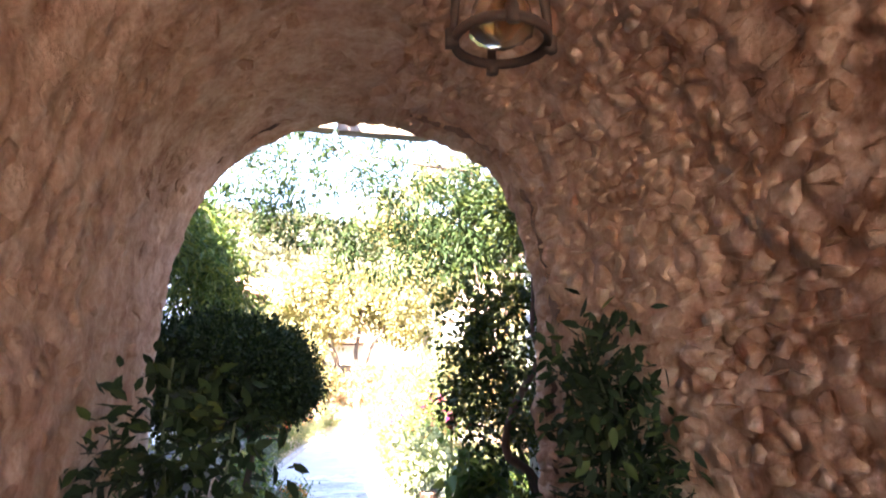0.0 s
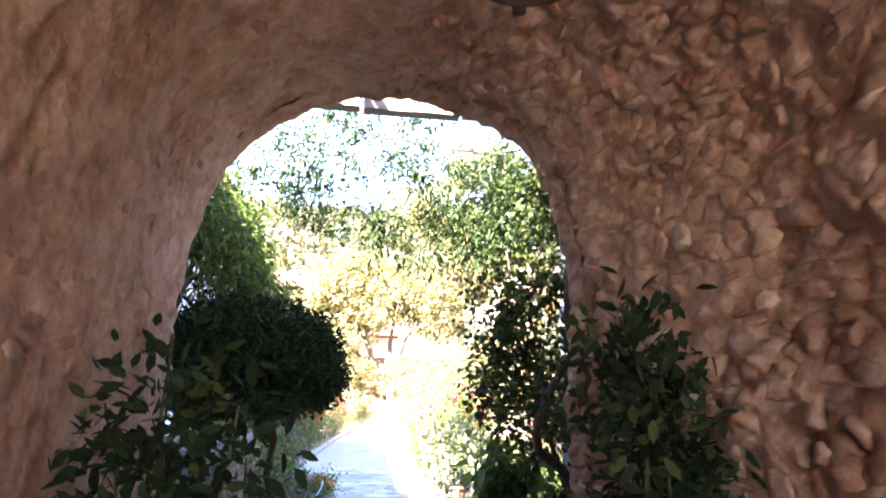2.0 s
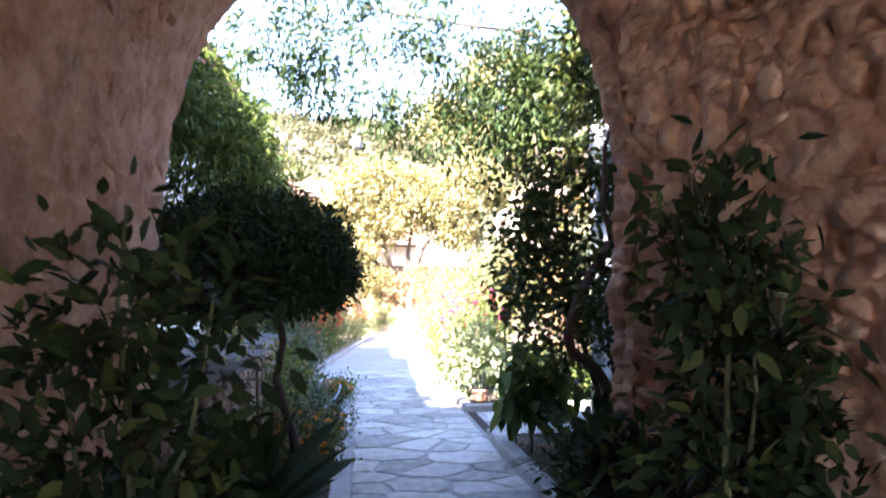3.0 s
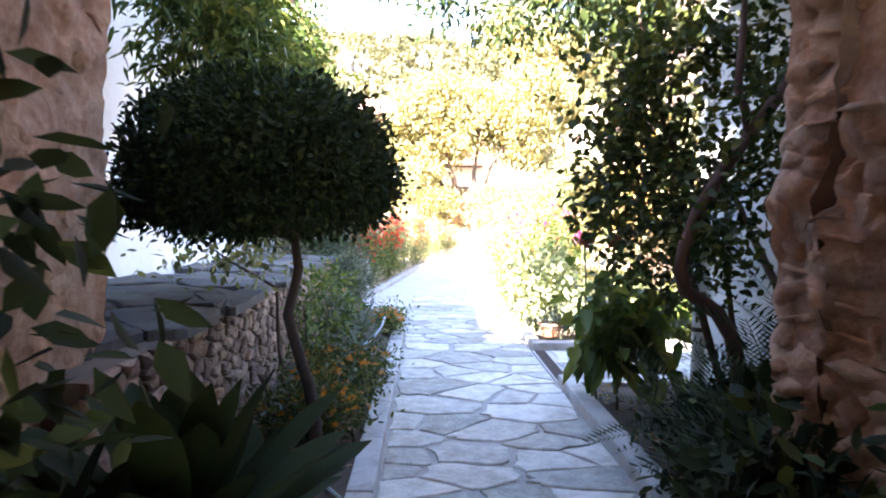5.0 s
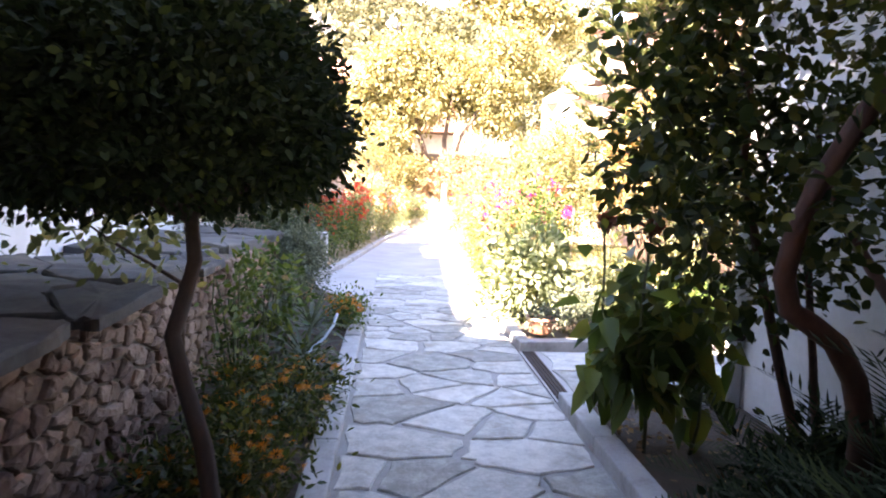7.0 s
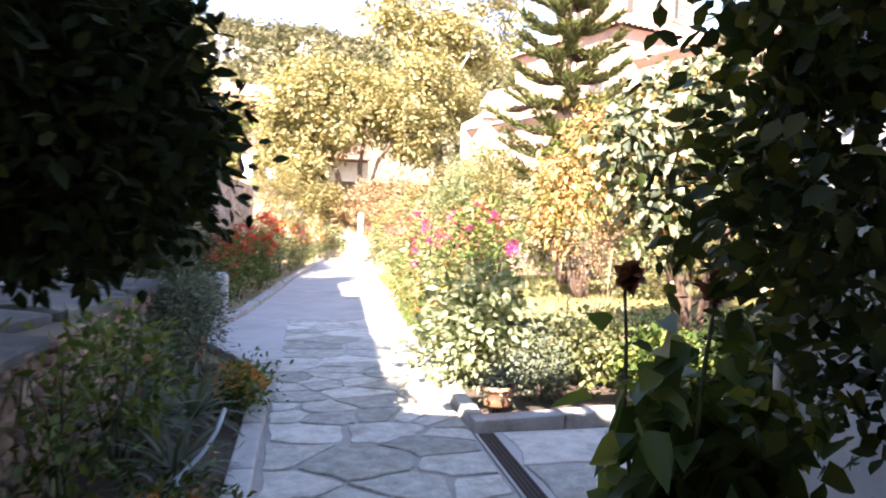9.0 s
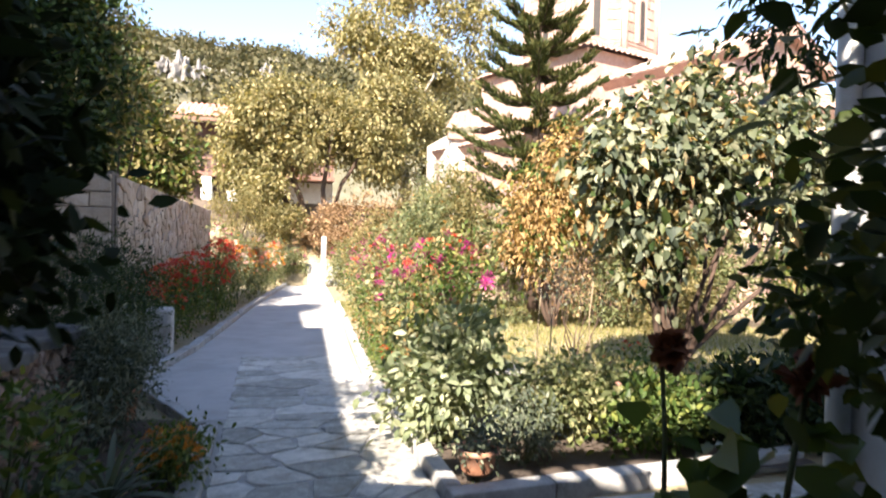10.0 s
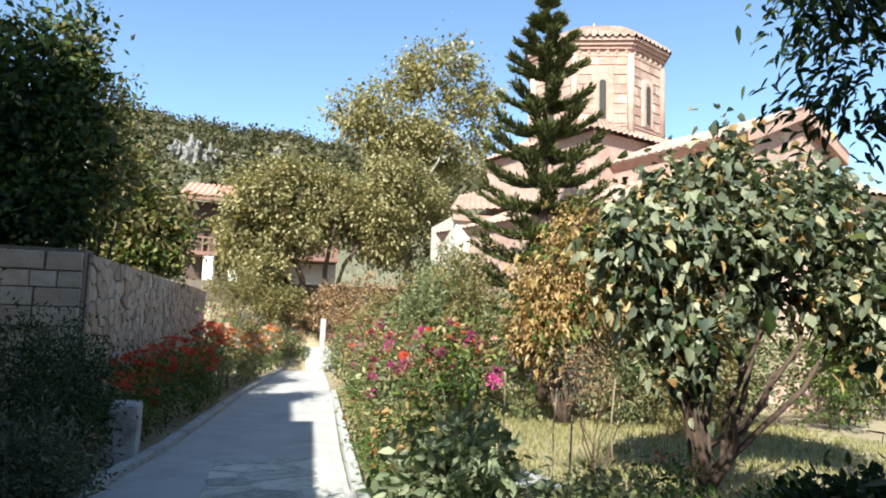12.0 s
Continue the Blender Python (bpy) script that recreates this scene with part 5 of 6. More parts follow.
def araucaria(x, y, z0, z1, spread):
    """A tiered conifer: whorls of upcurved boughs, each thick with needles."""
    r = np.random.default_rng(330)
    ob = thing("norfolk_pine", "tall tiered norfolk pine with upcurved boughs", "tree", (x, y, z0))
    part("trunk", tube_mesh("trunk", bent((x, y, z0 - 0.1), (x, y, z1), 8, 0.02, 1), [0.16 - 0.017 * i for i in range(9)], 9, 0.05), M_BARK, ob)
    P, D = [], []
    tiers = 14
    for k in range(tiers):
        f = k / (tiers - 1)
        z = z0 + 1.6 + (z1 - z0 - 1.8) * f
        ln = spread * (1 - f) ** 0.8 * r.uniform(0.88, 1.08) + 0.28
        for i in range(7 if k < 13 else 5):
            a = 2 * math.pi * (i + r.uniform(-0.15, 0.15)) / (7 if k < 13 else 5) + k * 0.5
            out = np.array([math.cos(a), math.sin(a), 0])
            pts = []
            for s in np.linspace(0.05, 1, 7):
                rise = (-0.34 * s + 0.55 * s * s) * ln if f < 0.75 else (0.45 * s) * ln
                pts.append(np.array([x, y, z]) + out * ln * s * (1 if f < 0.9 else 0.75) + np.array([0, 0, rise]))
            part("bough", tube_mesh("bough", pts, [0.028 - 0.003 * q for q in range(7)], 5), M_BARK, ob)
            for q in range(1, 7):
                n = 92
                side = np.cross(out, [0, 0, 1])
                u = r.uniform(-1, 1, (n, 1))
                base = pts[q] + (pts[q] - pts[q - 1]) * r.uniform(-1, 0.3, (n, 1)) + side * u * ln * 0.10 + r.normal(0, 0.02, (n, 3)) + np.array([0, 0, 0.05]) * np.abs(u)
                P.append(base)
                D.append(out * 0.7 + side * u * 0.8 + r.normal(0, 0.3, (n, 3)) + np.array([0, 0, 0.75]))
    at, way = np.concatenate(P), np.concatenate(D)
    part("needles", leaf_mesh("needles", at, way, np.full(len(at), 0.19), 0.24, 0.3, 3), L_PINE, ob)
    return ob


araucaria(7.52, 22.5, ground_z(22.5), 10.5, 2.3)

plant("plane_tree", "big pale-barked plane tree with yellow-green leaves", "tree", (8.5, 48.0, ground_z(48)),
      [taper(bent((8.5, 48, -0.8), (8.8, 48, 10.5), 6, 0.2, 341), 0.5, 0.25)] + fan((8.7, 48, 7.5), [(9.2, 48, 18), (6, 48, 14), (12.5, 48, 16), (11, 47, 14), (7, 48.5, 16.5), (12, 48, 11.5)], 0.2, 0.05, 6, 0.4, 342),
      clumps([((9.8, 48, 17.9), (3.1, 2.6, 2.5), 4200), ((5.7, 48, 15.3), (2.8, 2.6, 2.0), 3200), ((12.9, 48, 16.0), (2.6, 2.4, 2.0), 2800), ((8.4, 47.5, 12.6), (2.9, 2.6, 1.9), 7600), ((12.3, 48, 12.0), (1.6, 2, 1.2), 1300), ((8.7, 47, 9.2), (2.9, 2.6, 2.1), 8000), ((10.3, 47, 6.3), (2.4, 2.6, 1.9), 4600), ((13.6, 48, 13.8), (1.0, 1.4, 0.9), 700)], 344),
      L_PLANE, M_PALEBARK, 0.27, 0.7, 343, 0.40, 40, 0.55, droop=0.2)
plant("fig_tree", "round yellow-green tree over the path's end", "tree", (2.9, 41.6, 0.8),
      fan((2.9, 41.6, 0.5), [(1.1, 41.6, 7), (3.7, 41.6, 7.8), (5.3, 41.6, 6.4), (-0.2, 41.6, 5.6)], 0.28, 0.07, 6, 0.2, 350),
      clumps([((1.13, 41.6, 6.9), (2.6, 2.4, 2.3), 11000), ((4.0, 41.9, 7.7), (2.5, 2.4, 2.0), 9500), ((-0.63, 41.3, 5.6), (1.7, 1.9, 1.5), 4600), ((5.9, 41.6, 6.4), (2.0, 2.1, 2.0), 6000), ((0.17, 41.2, 4.0), (1.4, 1.6, 0.9), 2600), ((6.6, 41.5, 9.2), (1.5, 1.6, 1.3), 2600)], 354, 8, 0.55), L_PLANE, M_BARK, 0.23, 0.65, 351, 0.28, 26, 0.5, droop=0.25, extra=((L_OLIVE, 0.35, 0.22),))
plant("round_bush", "dense round yellow-green bush by the steps", "bush", (1.1, 38.0, 0.7), fan((1.1, 38, 0.6), [(1.0, 38, 2.2), (1.6, 38, 2.0)], 0.06, 0.03, 4, 0.03, 360), [((1.1, 38, 2.2), (1.2, 1.0, 0.75), 5000)], L_OLIVE, M_BARK, 0.15, 0.5, 361, 0.12, 16, 0.4)
plant("round_bush", "dense yellow-green bush by the wall", "bush", (-1.0, 38.0, 0.7), fan((-1.0, 38, 0.6), [(-1.0, 38, 2.6), (-0.5, 38, 2.4)], 0.06, 0.03, 4, 0.03, 362), [((-0.98, 38, 2.7), (1.3, 1.0, 1.1), 4200)], L_OLIVE, M_BARK, 0.16, 0.3, 363, 0.14, 16, 0.5)
for i, (x, y, h) in enumerate(((3.4, 38.6, 4.0), (4.9, 38.8, 4.3), (2.6, 37.8, 3.1), (6.2, 38.5, 4.2), (4.2, 37.2, 2.8))):
    flower_bush("dry reddish-brown brush on the slope", x, y, 1.1, 0.9, h, L_DRY, 0.2, 2200, (), 370 + i, 0.3, "dry_bush", "bush", 1.4)
for i, (x, y, h) in enumerate(((3.9, 20.5, 2.7), (4.6, 20.6, 3.3), (5.2, 25.5, 3.4), (4.3, 24.5, 3.2), (5.6, 19.5, 2.6), (3.7, 27.5, 2.8), (3.3, 18.6, 2.4), (5.6, 22.5, 3.3), (4.6, 22.2, 3.6), (5.2, 23.0, 3.7))):
    flower_bush("leafy olive-green shrub behind the flowers", x, y, 0.8, 0.8, h, L_OLIVE if i % 2 else L_LIGHT, 0.11, 4200, (("orange", 5, 1.6),), 380 + i, 0.4, "shrub", "shrub")
# trees behind the garden wall
# this tree's shade is in its dark leaf colour
plant("shaded_tree", "tall evergreen tree behind the stone wall, leaves darkened for shade", "tree", (-3.4, 17.6, 0),
      fan((-3.4, 17.6, -0.4), [(-3.2, 17.6, 5), (-2.6, 17.6, 4.6), (-4, 17.6, 5)], 0.14, 0.04, 6, 0.12, 390),
      [((-3.3, 17.6, 4.2), (1.0, 1.0, 1.7), 5200), ((-2.65, 17.5, 3.6), (0.75, 0.8, 1.2), 3200), ((-2.9, 17.6, 5.4), (0.55, 0.6, 0.9), 1300), ((-2.45, 17.6, 4.9), (0.35, 0.4, 0.7), 420), ((-4.4, 17.6, 4.5), (1.0, 1.0, 1.9), 3000), ((-2.9, 17.2, 2.9), (0.9, 0.7, 0.6), 2000), ((-2.3, 17.6, 5.9), (0.16, 0.2, 0.6), 130), ((-1.9, 17.6, 4.6), (0.14, 0.2, 0.5), 90)], L_DARK, M_BARK, 0.15, 0.5, 391, 0.15, 12, 0.5, extra=((L_OLIVE, 0.09, 0.13), (L_MID, 0.15, 0.14)))
plant("leafy_shoots", "yellow-green leafy shoots rising over the stone wall", "tree", (-2.3, 18.3, 0),
      fan((-2.3, 18.3, -0.4), [(-2.6, 18.2, 6.3), (-1.9, 18.2, 5.5), (-2.2, 18.2, 5.0), (-1.75, 18.3, 3.6)], 0.05, 0.012, 7, 0.08, 398),
      [((-2.6, 18.2, 5.75), (0.26, 0.3, 0.85), 520), ((-2.2, 18.2, 5.0), (0.4, 0.4, 0.6), 520), ((-1.85, 18.2, 5.0), (0.14, 0.2, 0.6), 120), ((-1.95, 18.2, 3.9), (0.32, 0.4, 0.7), 520)], L_OLIVE, M_BARK, 0.13, 0.45, 399, 0.13, 9, 0.6, extra=((L_MID, 0.6, 0.13),))
plant("light_tree", "yellow-green tree behind the stone wall", "tree", (-2.6, 24.5, -0.3),
      fan((-2.6, 24.5, -0.5), [(-2.6, 24.5, 4), (-2.0, 24.5, 3.8)], 0.1, 0.03, 5, 0.1, 395),
      [((-3.1, 24.5, 4.2), (0.9, 0.9, 1.2), 2600), ((-2.5, 24.5, 3.6), (0.65, 0.8, 0.9), 1900), ((-2.7, 24.4, 2.9), (0.9, 0.8, 0.7), 1700), ((-1.9, 24.5, 3.6), (0.5, 0.6, 0.9), 900), ((-3.2, 24.5, 5.2), (0.6, 0.6, 0.6), 700)], L_OLIVE, M_BARK, 0.19, 0.5, 396, 0.17, 12, 0.5, extra=((L_MID, 0.5, 0.18),))

# dry grass of the lawn
N = 42000
gx_, gy_ = rng.uniform(2.4, 11.0, N), rng.uniform(11.5, 26.0, N)
at = np.stack([gx_, gy_, np.array([ground_z(v) for v in gy_]) - 0.05], 1)
way = rng.normal(0, 0.35, (N, 3)) + [0, 0, 1]
single("grass", leaf_mesh("grass", at, way, np.full(N, 0.13), 0.10, 0.1, 5, 0.1), L_GRASS, "dry yellow-green grass of the garden", "grass", kind="stuff")

M_DRYCANE = surface("dry_cane", [(0.3, (0.16, 0.12, 0.07)), (0.7, (0.30, 0.24, 0.15))], 8, 40, 0.8, 0.2, 0.003)
# litter of dry leaves on the shaded soil, and canes that prop the plants
N = 900
lx, ly = np.concatenate([rng.uniform(1.85, 2.8, 500), rng.uniform(-0.85, 0.0, 400)]), np.concatenate([rng.uniform(5.0, 8.2, 500), rng.uniform(4.8, 11, 400)])
at = np.stack([lx, ly, np.full(N, 0.055) + rng.uniform(0, 0.02, N)], 1)
single("leaf_litter", leaf_mesh("leaf_litter", at, rng.normal(0, 1, (N, 3)) * [1, 1, 0.15], np.full(N, 0.05), 0.55, 0.3, 6, 0, True), L_DRY, "dry brown leaf litter on the bed soil", "leaves", kind="stuff")
for i, (x, y, h) in enumerate(((3.08, 11.6, 1.05), (3.4, 12.6, 1.15), (4.3, 13.1, 1.2), (2.8, 12.4, 1.3))):
    single("cane", tube_mesh("cane", bent((x, y, -0.1), (x + 0.05, y, h), 3, 0.01, i), [0.008] * 4, 6), M_DRYCANE, "thin pale cane stuck upright in the soil", "cane", group="canes propping plants")
slab_poly = [(3.35, 14.75), (3.28, 14.2), (3.55, 13.55), (3.98, 13.5), (4.02, 14.05), (3.75, 14.7)]
single("garden_slab", slab_mesh("garden_slab", slab_poly, lambda u, v, h: Vector((u, v, ground_z(v) - 0.03 + h)), 0.05, 0.012, 3, 0.004, 0.004), M_KERB, "pale flat stone slab lying in the grass", "slab")
# plants at the foot of the gate piers, leaves near-black in place of shade
for i, (x, y, rx, h) in enumerate(((1.5, 4.0, 0.2, 0.75), (1.56, 4.5, 0.2, 0.85), (1.98, 4.85, 0.3, 0.9), (-0.8, 3.85, 0.2, 0.7))):
    flower_bush("dark leafy plant at the foot of the gate pier", x, y, rx, 0.28, h, L_DEEPSHADE, 0.10, 1300, (), 480 + i, 0.42, "ground_plant", "plant")
# stone trough by the wall
trough = thing("stone_trough", "old grey stone block planter at the path's edge", "planter", (-0.93, 15.67, ground_z(15)))
part("block", boxed(-1.10, -0.76, 15.5, 15.84, -0.15, 0.62, 0.05), M_KERB, trough)
pt = flower_bush("dark plant in a clay pot beside the stone block", -1.38, 15.5, 0.3, 0.25, 0.75, L_DARK, 0.09, 500, (), 400, 0.4, "potted_plant", "potted plant", 0.35)
pot(pt, -1.38, 15.5, ground_z(15) - 0.02, 0.2, 0.38)
p2 = flower_bush("small shrub in a clay pot by the kerb", -0.75, 12.3, 0.2, 0.2, 0.6, L_SILVER, 0.06, 400, (), 401, 0.4, "potted_plant", "potted plant", 0.3)
pot(p2, -0.75, 12.3, ground_z(12) - 0.02, 0.17, 0.3)

# ---------- the church ----------
church = thing("church", "byzantine stone church with an octagonal domed drum and tiled roofs", "church", (12.9, 27.0, -0.8))
A = Vector((15.0, 21.9, 0))
DRUM = Vector((12.5, 29.5, 0))
AX = (DRUM - A).normalized()
LAT = Vector((AX.y, -AX.x, 0))


def cpos(along, across, z):
    p = A + AX * along + LAT * across
    return Vector((p.x, p.y, z))


def prism(name, outline, along0, along1, material, parent, label=""):
    """A block with an outline across the nave (across, z), between two places along it."""
    n = len(outline)
    V = [cpos(along0, a, z) for a, z in outline] + [cpos(along1, a, z) for a, z in outline]
    F = [tuple(range(n)), tuple(range(n, 2 * n))[::-1]] + [(i, i + n, (i + 1) % n + n, (i + 1) % n) for i in range(n)]
    return part(name, mesh_of(name, V, F), material, parent, label)


RIDGE, EAVE, HALF = 8.2, 7.25, 2.05
prism("nave", [(-HALF, -1), (HALF, -1), (HALF, EAVE), (0, RIDGE - 0.12), (-HALF, EAVE)], 0, 9, M_BRICKWORK, church)
part("roof", corrugated("roof", cpos(-0.35, -HALF - 0.3, EAVE - 0.1), cpos(8.5, -HALF - 0.3, EAVE - 0.1), cpos(8.5, 0, RIDGE), cpos(-0.35, 0, RIDGE), 0.26, 0.4, 0.06), M_TILE, church)
part("roof", corrugated("roof", cpos(8.5, HALF + 0.3, EAVE - 0.1), cpos(-0.35, HALF + 0.3, EAVE - 0.1), cpos(-0.35, 0, RIDGE), cpos(8.5, 0, RIDGE), 0.26, 0.4, 0.06), M_TILE, church)
for s in (-1, 1):
    # stepped brick cornices along eaves and rakes
    prism("cornice", [(s * HALF, EAVE - 0.42), (s * (HALF + 0.24), EAVE - 0.2), (s * (HALF + 0.24), EAVE - 0.12), (s * HALF, EAVE - 0.05)], -0.05, 8.5, M_REDBAND, church)
    V = [cpos(d, a, z) for d in (-0.3, 0.02) for a, z in ((s * (HALF + 0.28), EAVE - 0.45), (s * (HALF + 0.28), EAVE - 0.12), (0, RIDGE - 0.02), (0, RIDGE - 0.40))]
    part("rake", mesh_of("rake", V, [(0, 1, 2, 3), (7, 6, 5, 4), (0, 4, 5, 1), (1, 5, 6, 2), (2, 6, 7, 3), (3, 7, 4, 0)]), M_REDBAND, church)
    # aisles with their own lower roofs
    prism("aisle", [(s * HALF, -1), (s * 4.4, -1), (s * 4.4, 5.3), (s * HALF, 6.2)], 0.6, 12, M_BRICKWORK, church)
    lo, hi = cpos(0.3, s * 4.75, 5.25), cpos(12, s * 4.75, 5.25)
    up, dn = cpos(12, s * HALF, 6.4), cpos(0.3, s * HALF, 6.4)
    part("aisle_roof", corrugated("aisle_roof", *((lo, hi, up, dn) if s < 0 else (hi, lo, dn, up)), 0.26, 0.4, 0.06), M_TILE, church)
    prism("cornice", [(s * 4.4, 4.92), (s * 4.62, 5.1), (s * 4.62, 5.22), (s * 4.4, 5.28)], 0.5, 12, M_REDBAND, church)
# the apse
apse = [cpos(0, 0, 0) + (-AX * math.cos(w) + LAT * math.sin(w)) * 2.0 for w in (-1.57, -1.05, -0.52, 0, 0.52, 1.05, 1.57)]
n = len(apse)
V = [p + Vector((0, 0, z)) for z in (-1, 5.3) for p in apse]
part("apse", mesh_of("apse", V, [(i, i + 1, n + i + 1, n + i) for i in range(n - 1)]), M_BRICKWORK, church)
ar = [cpos(0, 0, 0) + (-AX * math.cos(w) + LAT * math.sin(w)) * 2.35 for w in (-1.57, -1.05, -0.52, 0, 0.52, 1.05, 1.57)]
for i in range(n - 1):
    lo0, lo1 = ar[i] + Vector((0, 0, 5.25)), ar[i + 1] + Vector((0, 0, 5.25))
    top = cpos(0, 0, 6.6)
    part("apse_roof", corrugated("apse_roof", lo0, lo1, top * 0.98 + lo1 * 0.02, top * 0.98 + lo0 * 0.02, 0.22, 0.35, 0.05), M_TILE, church)
    bm = bmesh.new()
    vs = [bm.verts.new(p) for p in (apse[i] + Vector((0, 0, 4.85)), apse[i + 1] + Vector((0, 0, 4.85)), ar[i + 1] + Vector((0, 0, 5.22)), ar[i] + Vector((0, 0, 5.22)))]
    bm.faces.new(vs)
    part("cornice", bm, M_REDBAND, church)

# the square base and the drum
base_z, drum_z0, drum_z1, R = 8.7, 8.7, 12.0, 2.6
bm = bmesh.new()
box(bm, -2.95, 2.95, -2.95, 2.95, 4.0, base_z - 0.55)
turn = Matrix.Translation((DRUM.x, DRUM.y, 0)) @ Matrix.Rotation(math.atan2(AX.y, AX.x), 4, "Z")
bmesh.ops.transform(bm, matrix=turn, verts=bm.verts)
part("drum_base", bm, M_BRICKWORK, church)
for k in range(4):
    q = [turn @ Matrix.Rotation(k * math.pi / 2, 4, "Z") @ Vector(p) for p in ((-3.25, -3.25, base_z - 0.6), (3.25, -3.25, base_z - 0.6), (1.9, -1.9, base_z + 0.25), (-1.9, -1.9, base_z + 0.25))]
    part("base_roof", corrugated("base_roof", *q, 0.26, 0.4, 0.06), M_TILE, church)
VIEW = math.atan2(6.7 - DRUM.y, 0.8 - DRUM.x)
corner = [VIEW + radians(30 - 45 * k) + radians(0) for k in range(8)]
CORN = [DRUM + Vector((math.cos(a), math.sin(a), 0)) * R for a in corner]


def on_face(i, u, z, out=0.0):
    a, b = CORN[i], CORN[(i + 1) % 8]
    p = a + (b - a) * u
    nrm = ((a + b) / 2 - DRUM).normalized()
    return Vector((p.x, p.y, z)) + nrm * out


part("drum", mesh_of("drum", [p + Vector((0, 0, z)) for z in (drum_z0 - 0.5, drum_z1) for p in CORN], [(i, (i + 1) % 8, 8 + (i + 1) % 8, 8 + i) for i in range(8)] + [tuple(range(8, 16))]), M_BRICKWORK, church)
for i in range(8):
    part("pilaster", tube_mesh("pilaster", [CORN[i] + Vector((0, 0, drum_z0 - 0.3)), CORN[i] + Vector((0, 0, drum_z1 - 0.55))], [0.13, 0.13], 8), M_BRICKWORK, church, "pale stone colonnette")

    def arched(u0, u1, z0, z1, out, name, material):
        um = (u0 + u1) / 2
        hw = (u1 - u0) / 2
        width = (CORN[1] - CORN[0]).length
        ring = [(u0, z0), (u1, z0), (u1, z1)] + [(um + hw * math.cos(math.pi * q / 8), z1 + hw * width * math.sin(math.pi * q / 8)) for q in range(1, 8)] + [(u0, z1)]
        V = [on_face(i, u, z, out) for u, z in ring] + [on_face(i, u, z, 0.0) for u, z in ring]
        m = len(ring)
        return part(name, mesh_of(name, V, [tuple(range(m))] + [(k, k + m, (k + 1) % m + m, (k + 1) % m) for k in range(m)]), material, church)

    arched(0.34, 0.66, drum_z0 + 0.25, drum_z0 + 1.75, 0.05, "window_arch", M_BRICKWORK)
    arched(0.40, 0.60, drum_z0 + 0.3, drum_z0 + 1.72, 0.075, "window_arch", M_REDBAND)
    arched(0.44, 0.56, drum_z0 + 0.35, drum_z0 + 1.68, 0.09, "window", M_DARK)
    for z0, z1, out, mt in ((drum_z1 - 0.62, drum_z1 - 0.52, 0.05, M_REDBAND), (drum_z1 - 0.36, drum_z1 - 0.24, 0.10, M_REDBAND), (drum_z1 - 0.24, drum_z1 - 0.1, 0.18, M_REDBAND), (drum_z1 - 0.1, drum_z1 + 0.02, 0.27, M_BRICKWORK), (drum_z0 + 2.45, drum_z0 + 2.52, 0.02, M_REDBAND), (drum_z0 + 1.2, drum_z0 + 1.25, 0.02, M_REDBAND), (drum_z0 + 0.1, drum_z0 + 0.16, 0.03, M_REDBAND)):
        ext = out * 0.42 / R
        V = [on_face(i, u, z, o) for z in (z0, z1) for u, o in ((-ext, out), (1 + ext, out), (1, 0), (0, 0))]
        part("band", mesh_of("band", V, [(0, 1, 5, 4), (4, 5, 6, 7), (3, 2, 1, 0)]), mt, church)
    for k in range(6):
        u = (k + 0.5) / 6
        V = [on_face(i, u + a, z, o) for z in (drum_z1 - 0.52, drum_z1 - 0.36) for a, o in ((-0.05, 0), (0, 0.09), (0.05, 0))]
        part("dogtooth", mesh_of("dogtooth", V, [(0, 1, 4, 3), (1, 2, 5, 4), (3, 4, 5), (2, 1, 0)]), M_REDBAND if k % 2 else M_BRICKWORK, church)
    # ashlar between the brick courses
    if i in (7, 0, 1, 2):
        for row in range(7):
            z0 = drum_z0 + 0.2 + row * 0.36
            cuts = [0.07] + sorted(0.07 + 0.86 * (c + 0.5 * (row % 2) + rng.uniform(-0.2, 0.2)) / 5 for c in range(1, 5)) + [0.93]
            for u0, u1 in zip(cuts, cuts[1:]):
                if u1 > 0.33 and u0 < 0.67 and row < 6:
                    u0, u1 = (u0, min(u1, 0.32)) if u0 < 0.32 else (max(u0, 0.68), u1)
                if u1 - u0 < 0.05:
                    continue
                V = [on_face(i, u, z, o) for o in (0.004, 0.03) for u, z in ((u0 + 0.008, z0 + 0.02), (u1 - 0.008, z0 + 0.02), (u1 - 0.008, z0 + 0.32), (u0 + 0.008, z0 + 0.32))]
                part("stone", mesh_of("stone", V, [(4, 5, 6, 7), (0, 1, 5, 4), (1, 2, 6, 5), (2, 3, 7, 6), (3, 0, 4, 7)]), M_BRICKWORK, church)
# the tiled dome
dome_r, dome_h, NT = 2.98, 1.3, 66
V, F = [], []
for j in range(15):
    f = j / 14
    for k in range(NT * 3):
        a = 2 * math.pi * k / (NT * 3)
        oct_r = math.cos(math.pi / 8) / math.cos(((a - corner[0]) % (math.pi / 4)) - math.pi / 8)
        rr = dome_r * (1 - f) * (oct_r * (1 - f) + f)
        z = drum_z1 + 0.0 + dome_h * math.sin(f * math.pi / 2) ** 0.9 + (0.10 if k % 3 == 0 else 0.0) * (1 - f) + 0.03 * (j % 2)
        V.append((DRUM.x + rr * math.cos(a), DRUM.y + rr * math.sin(a), z))
w = NT * 3
for j in range(14):
    for k in range(w):
        F.append((j * w + k, j * w + (k + 1) % w, (j + 1) * w + (k + 1) % w, (j + 1) * w + k))
part("dome", mesh_of("dome", V, F), M_TILE, church)
top = drum_z1 + dome_h
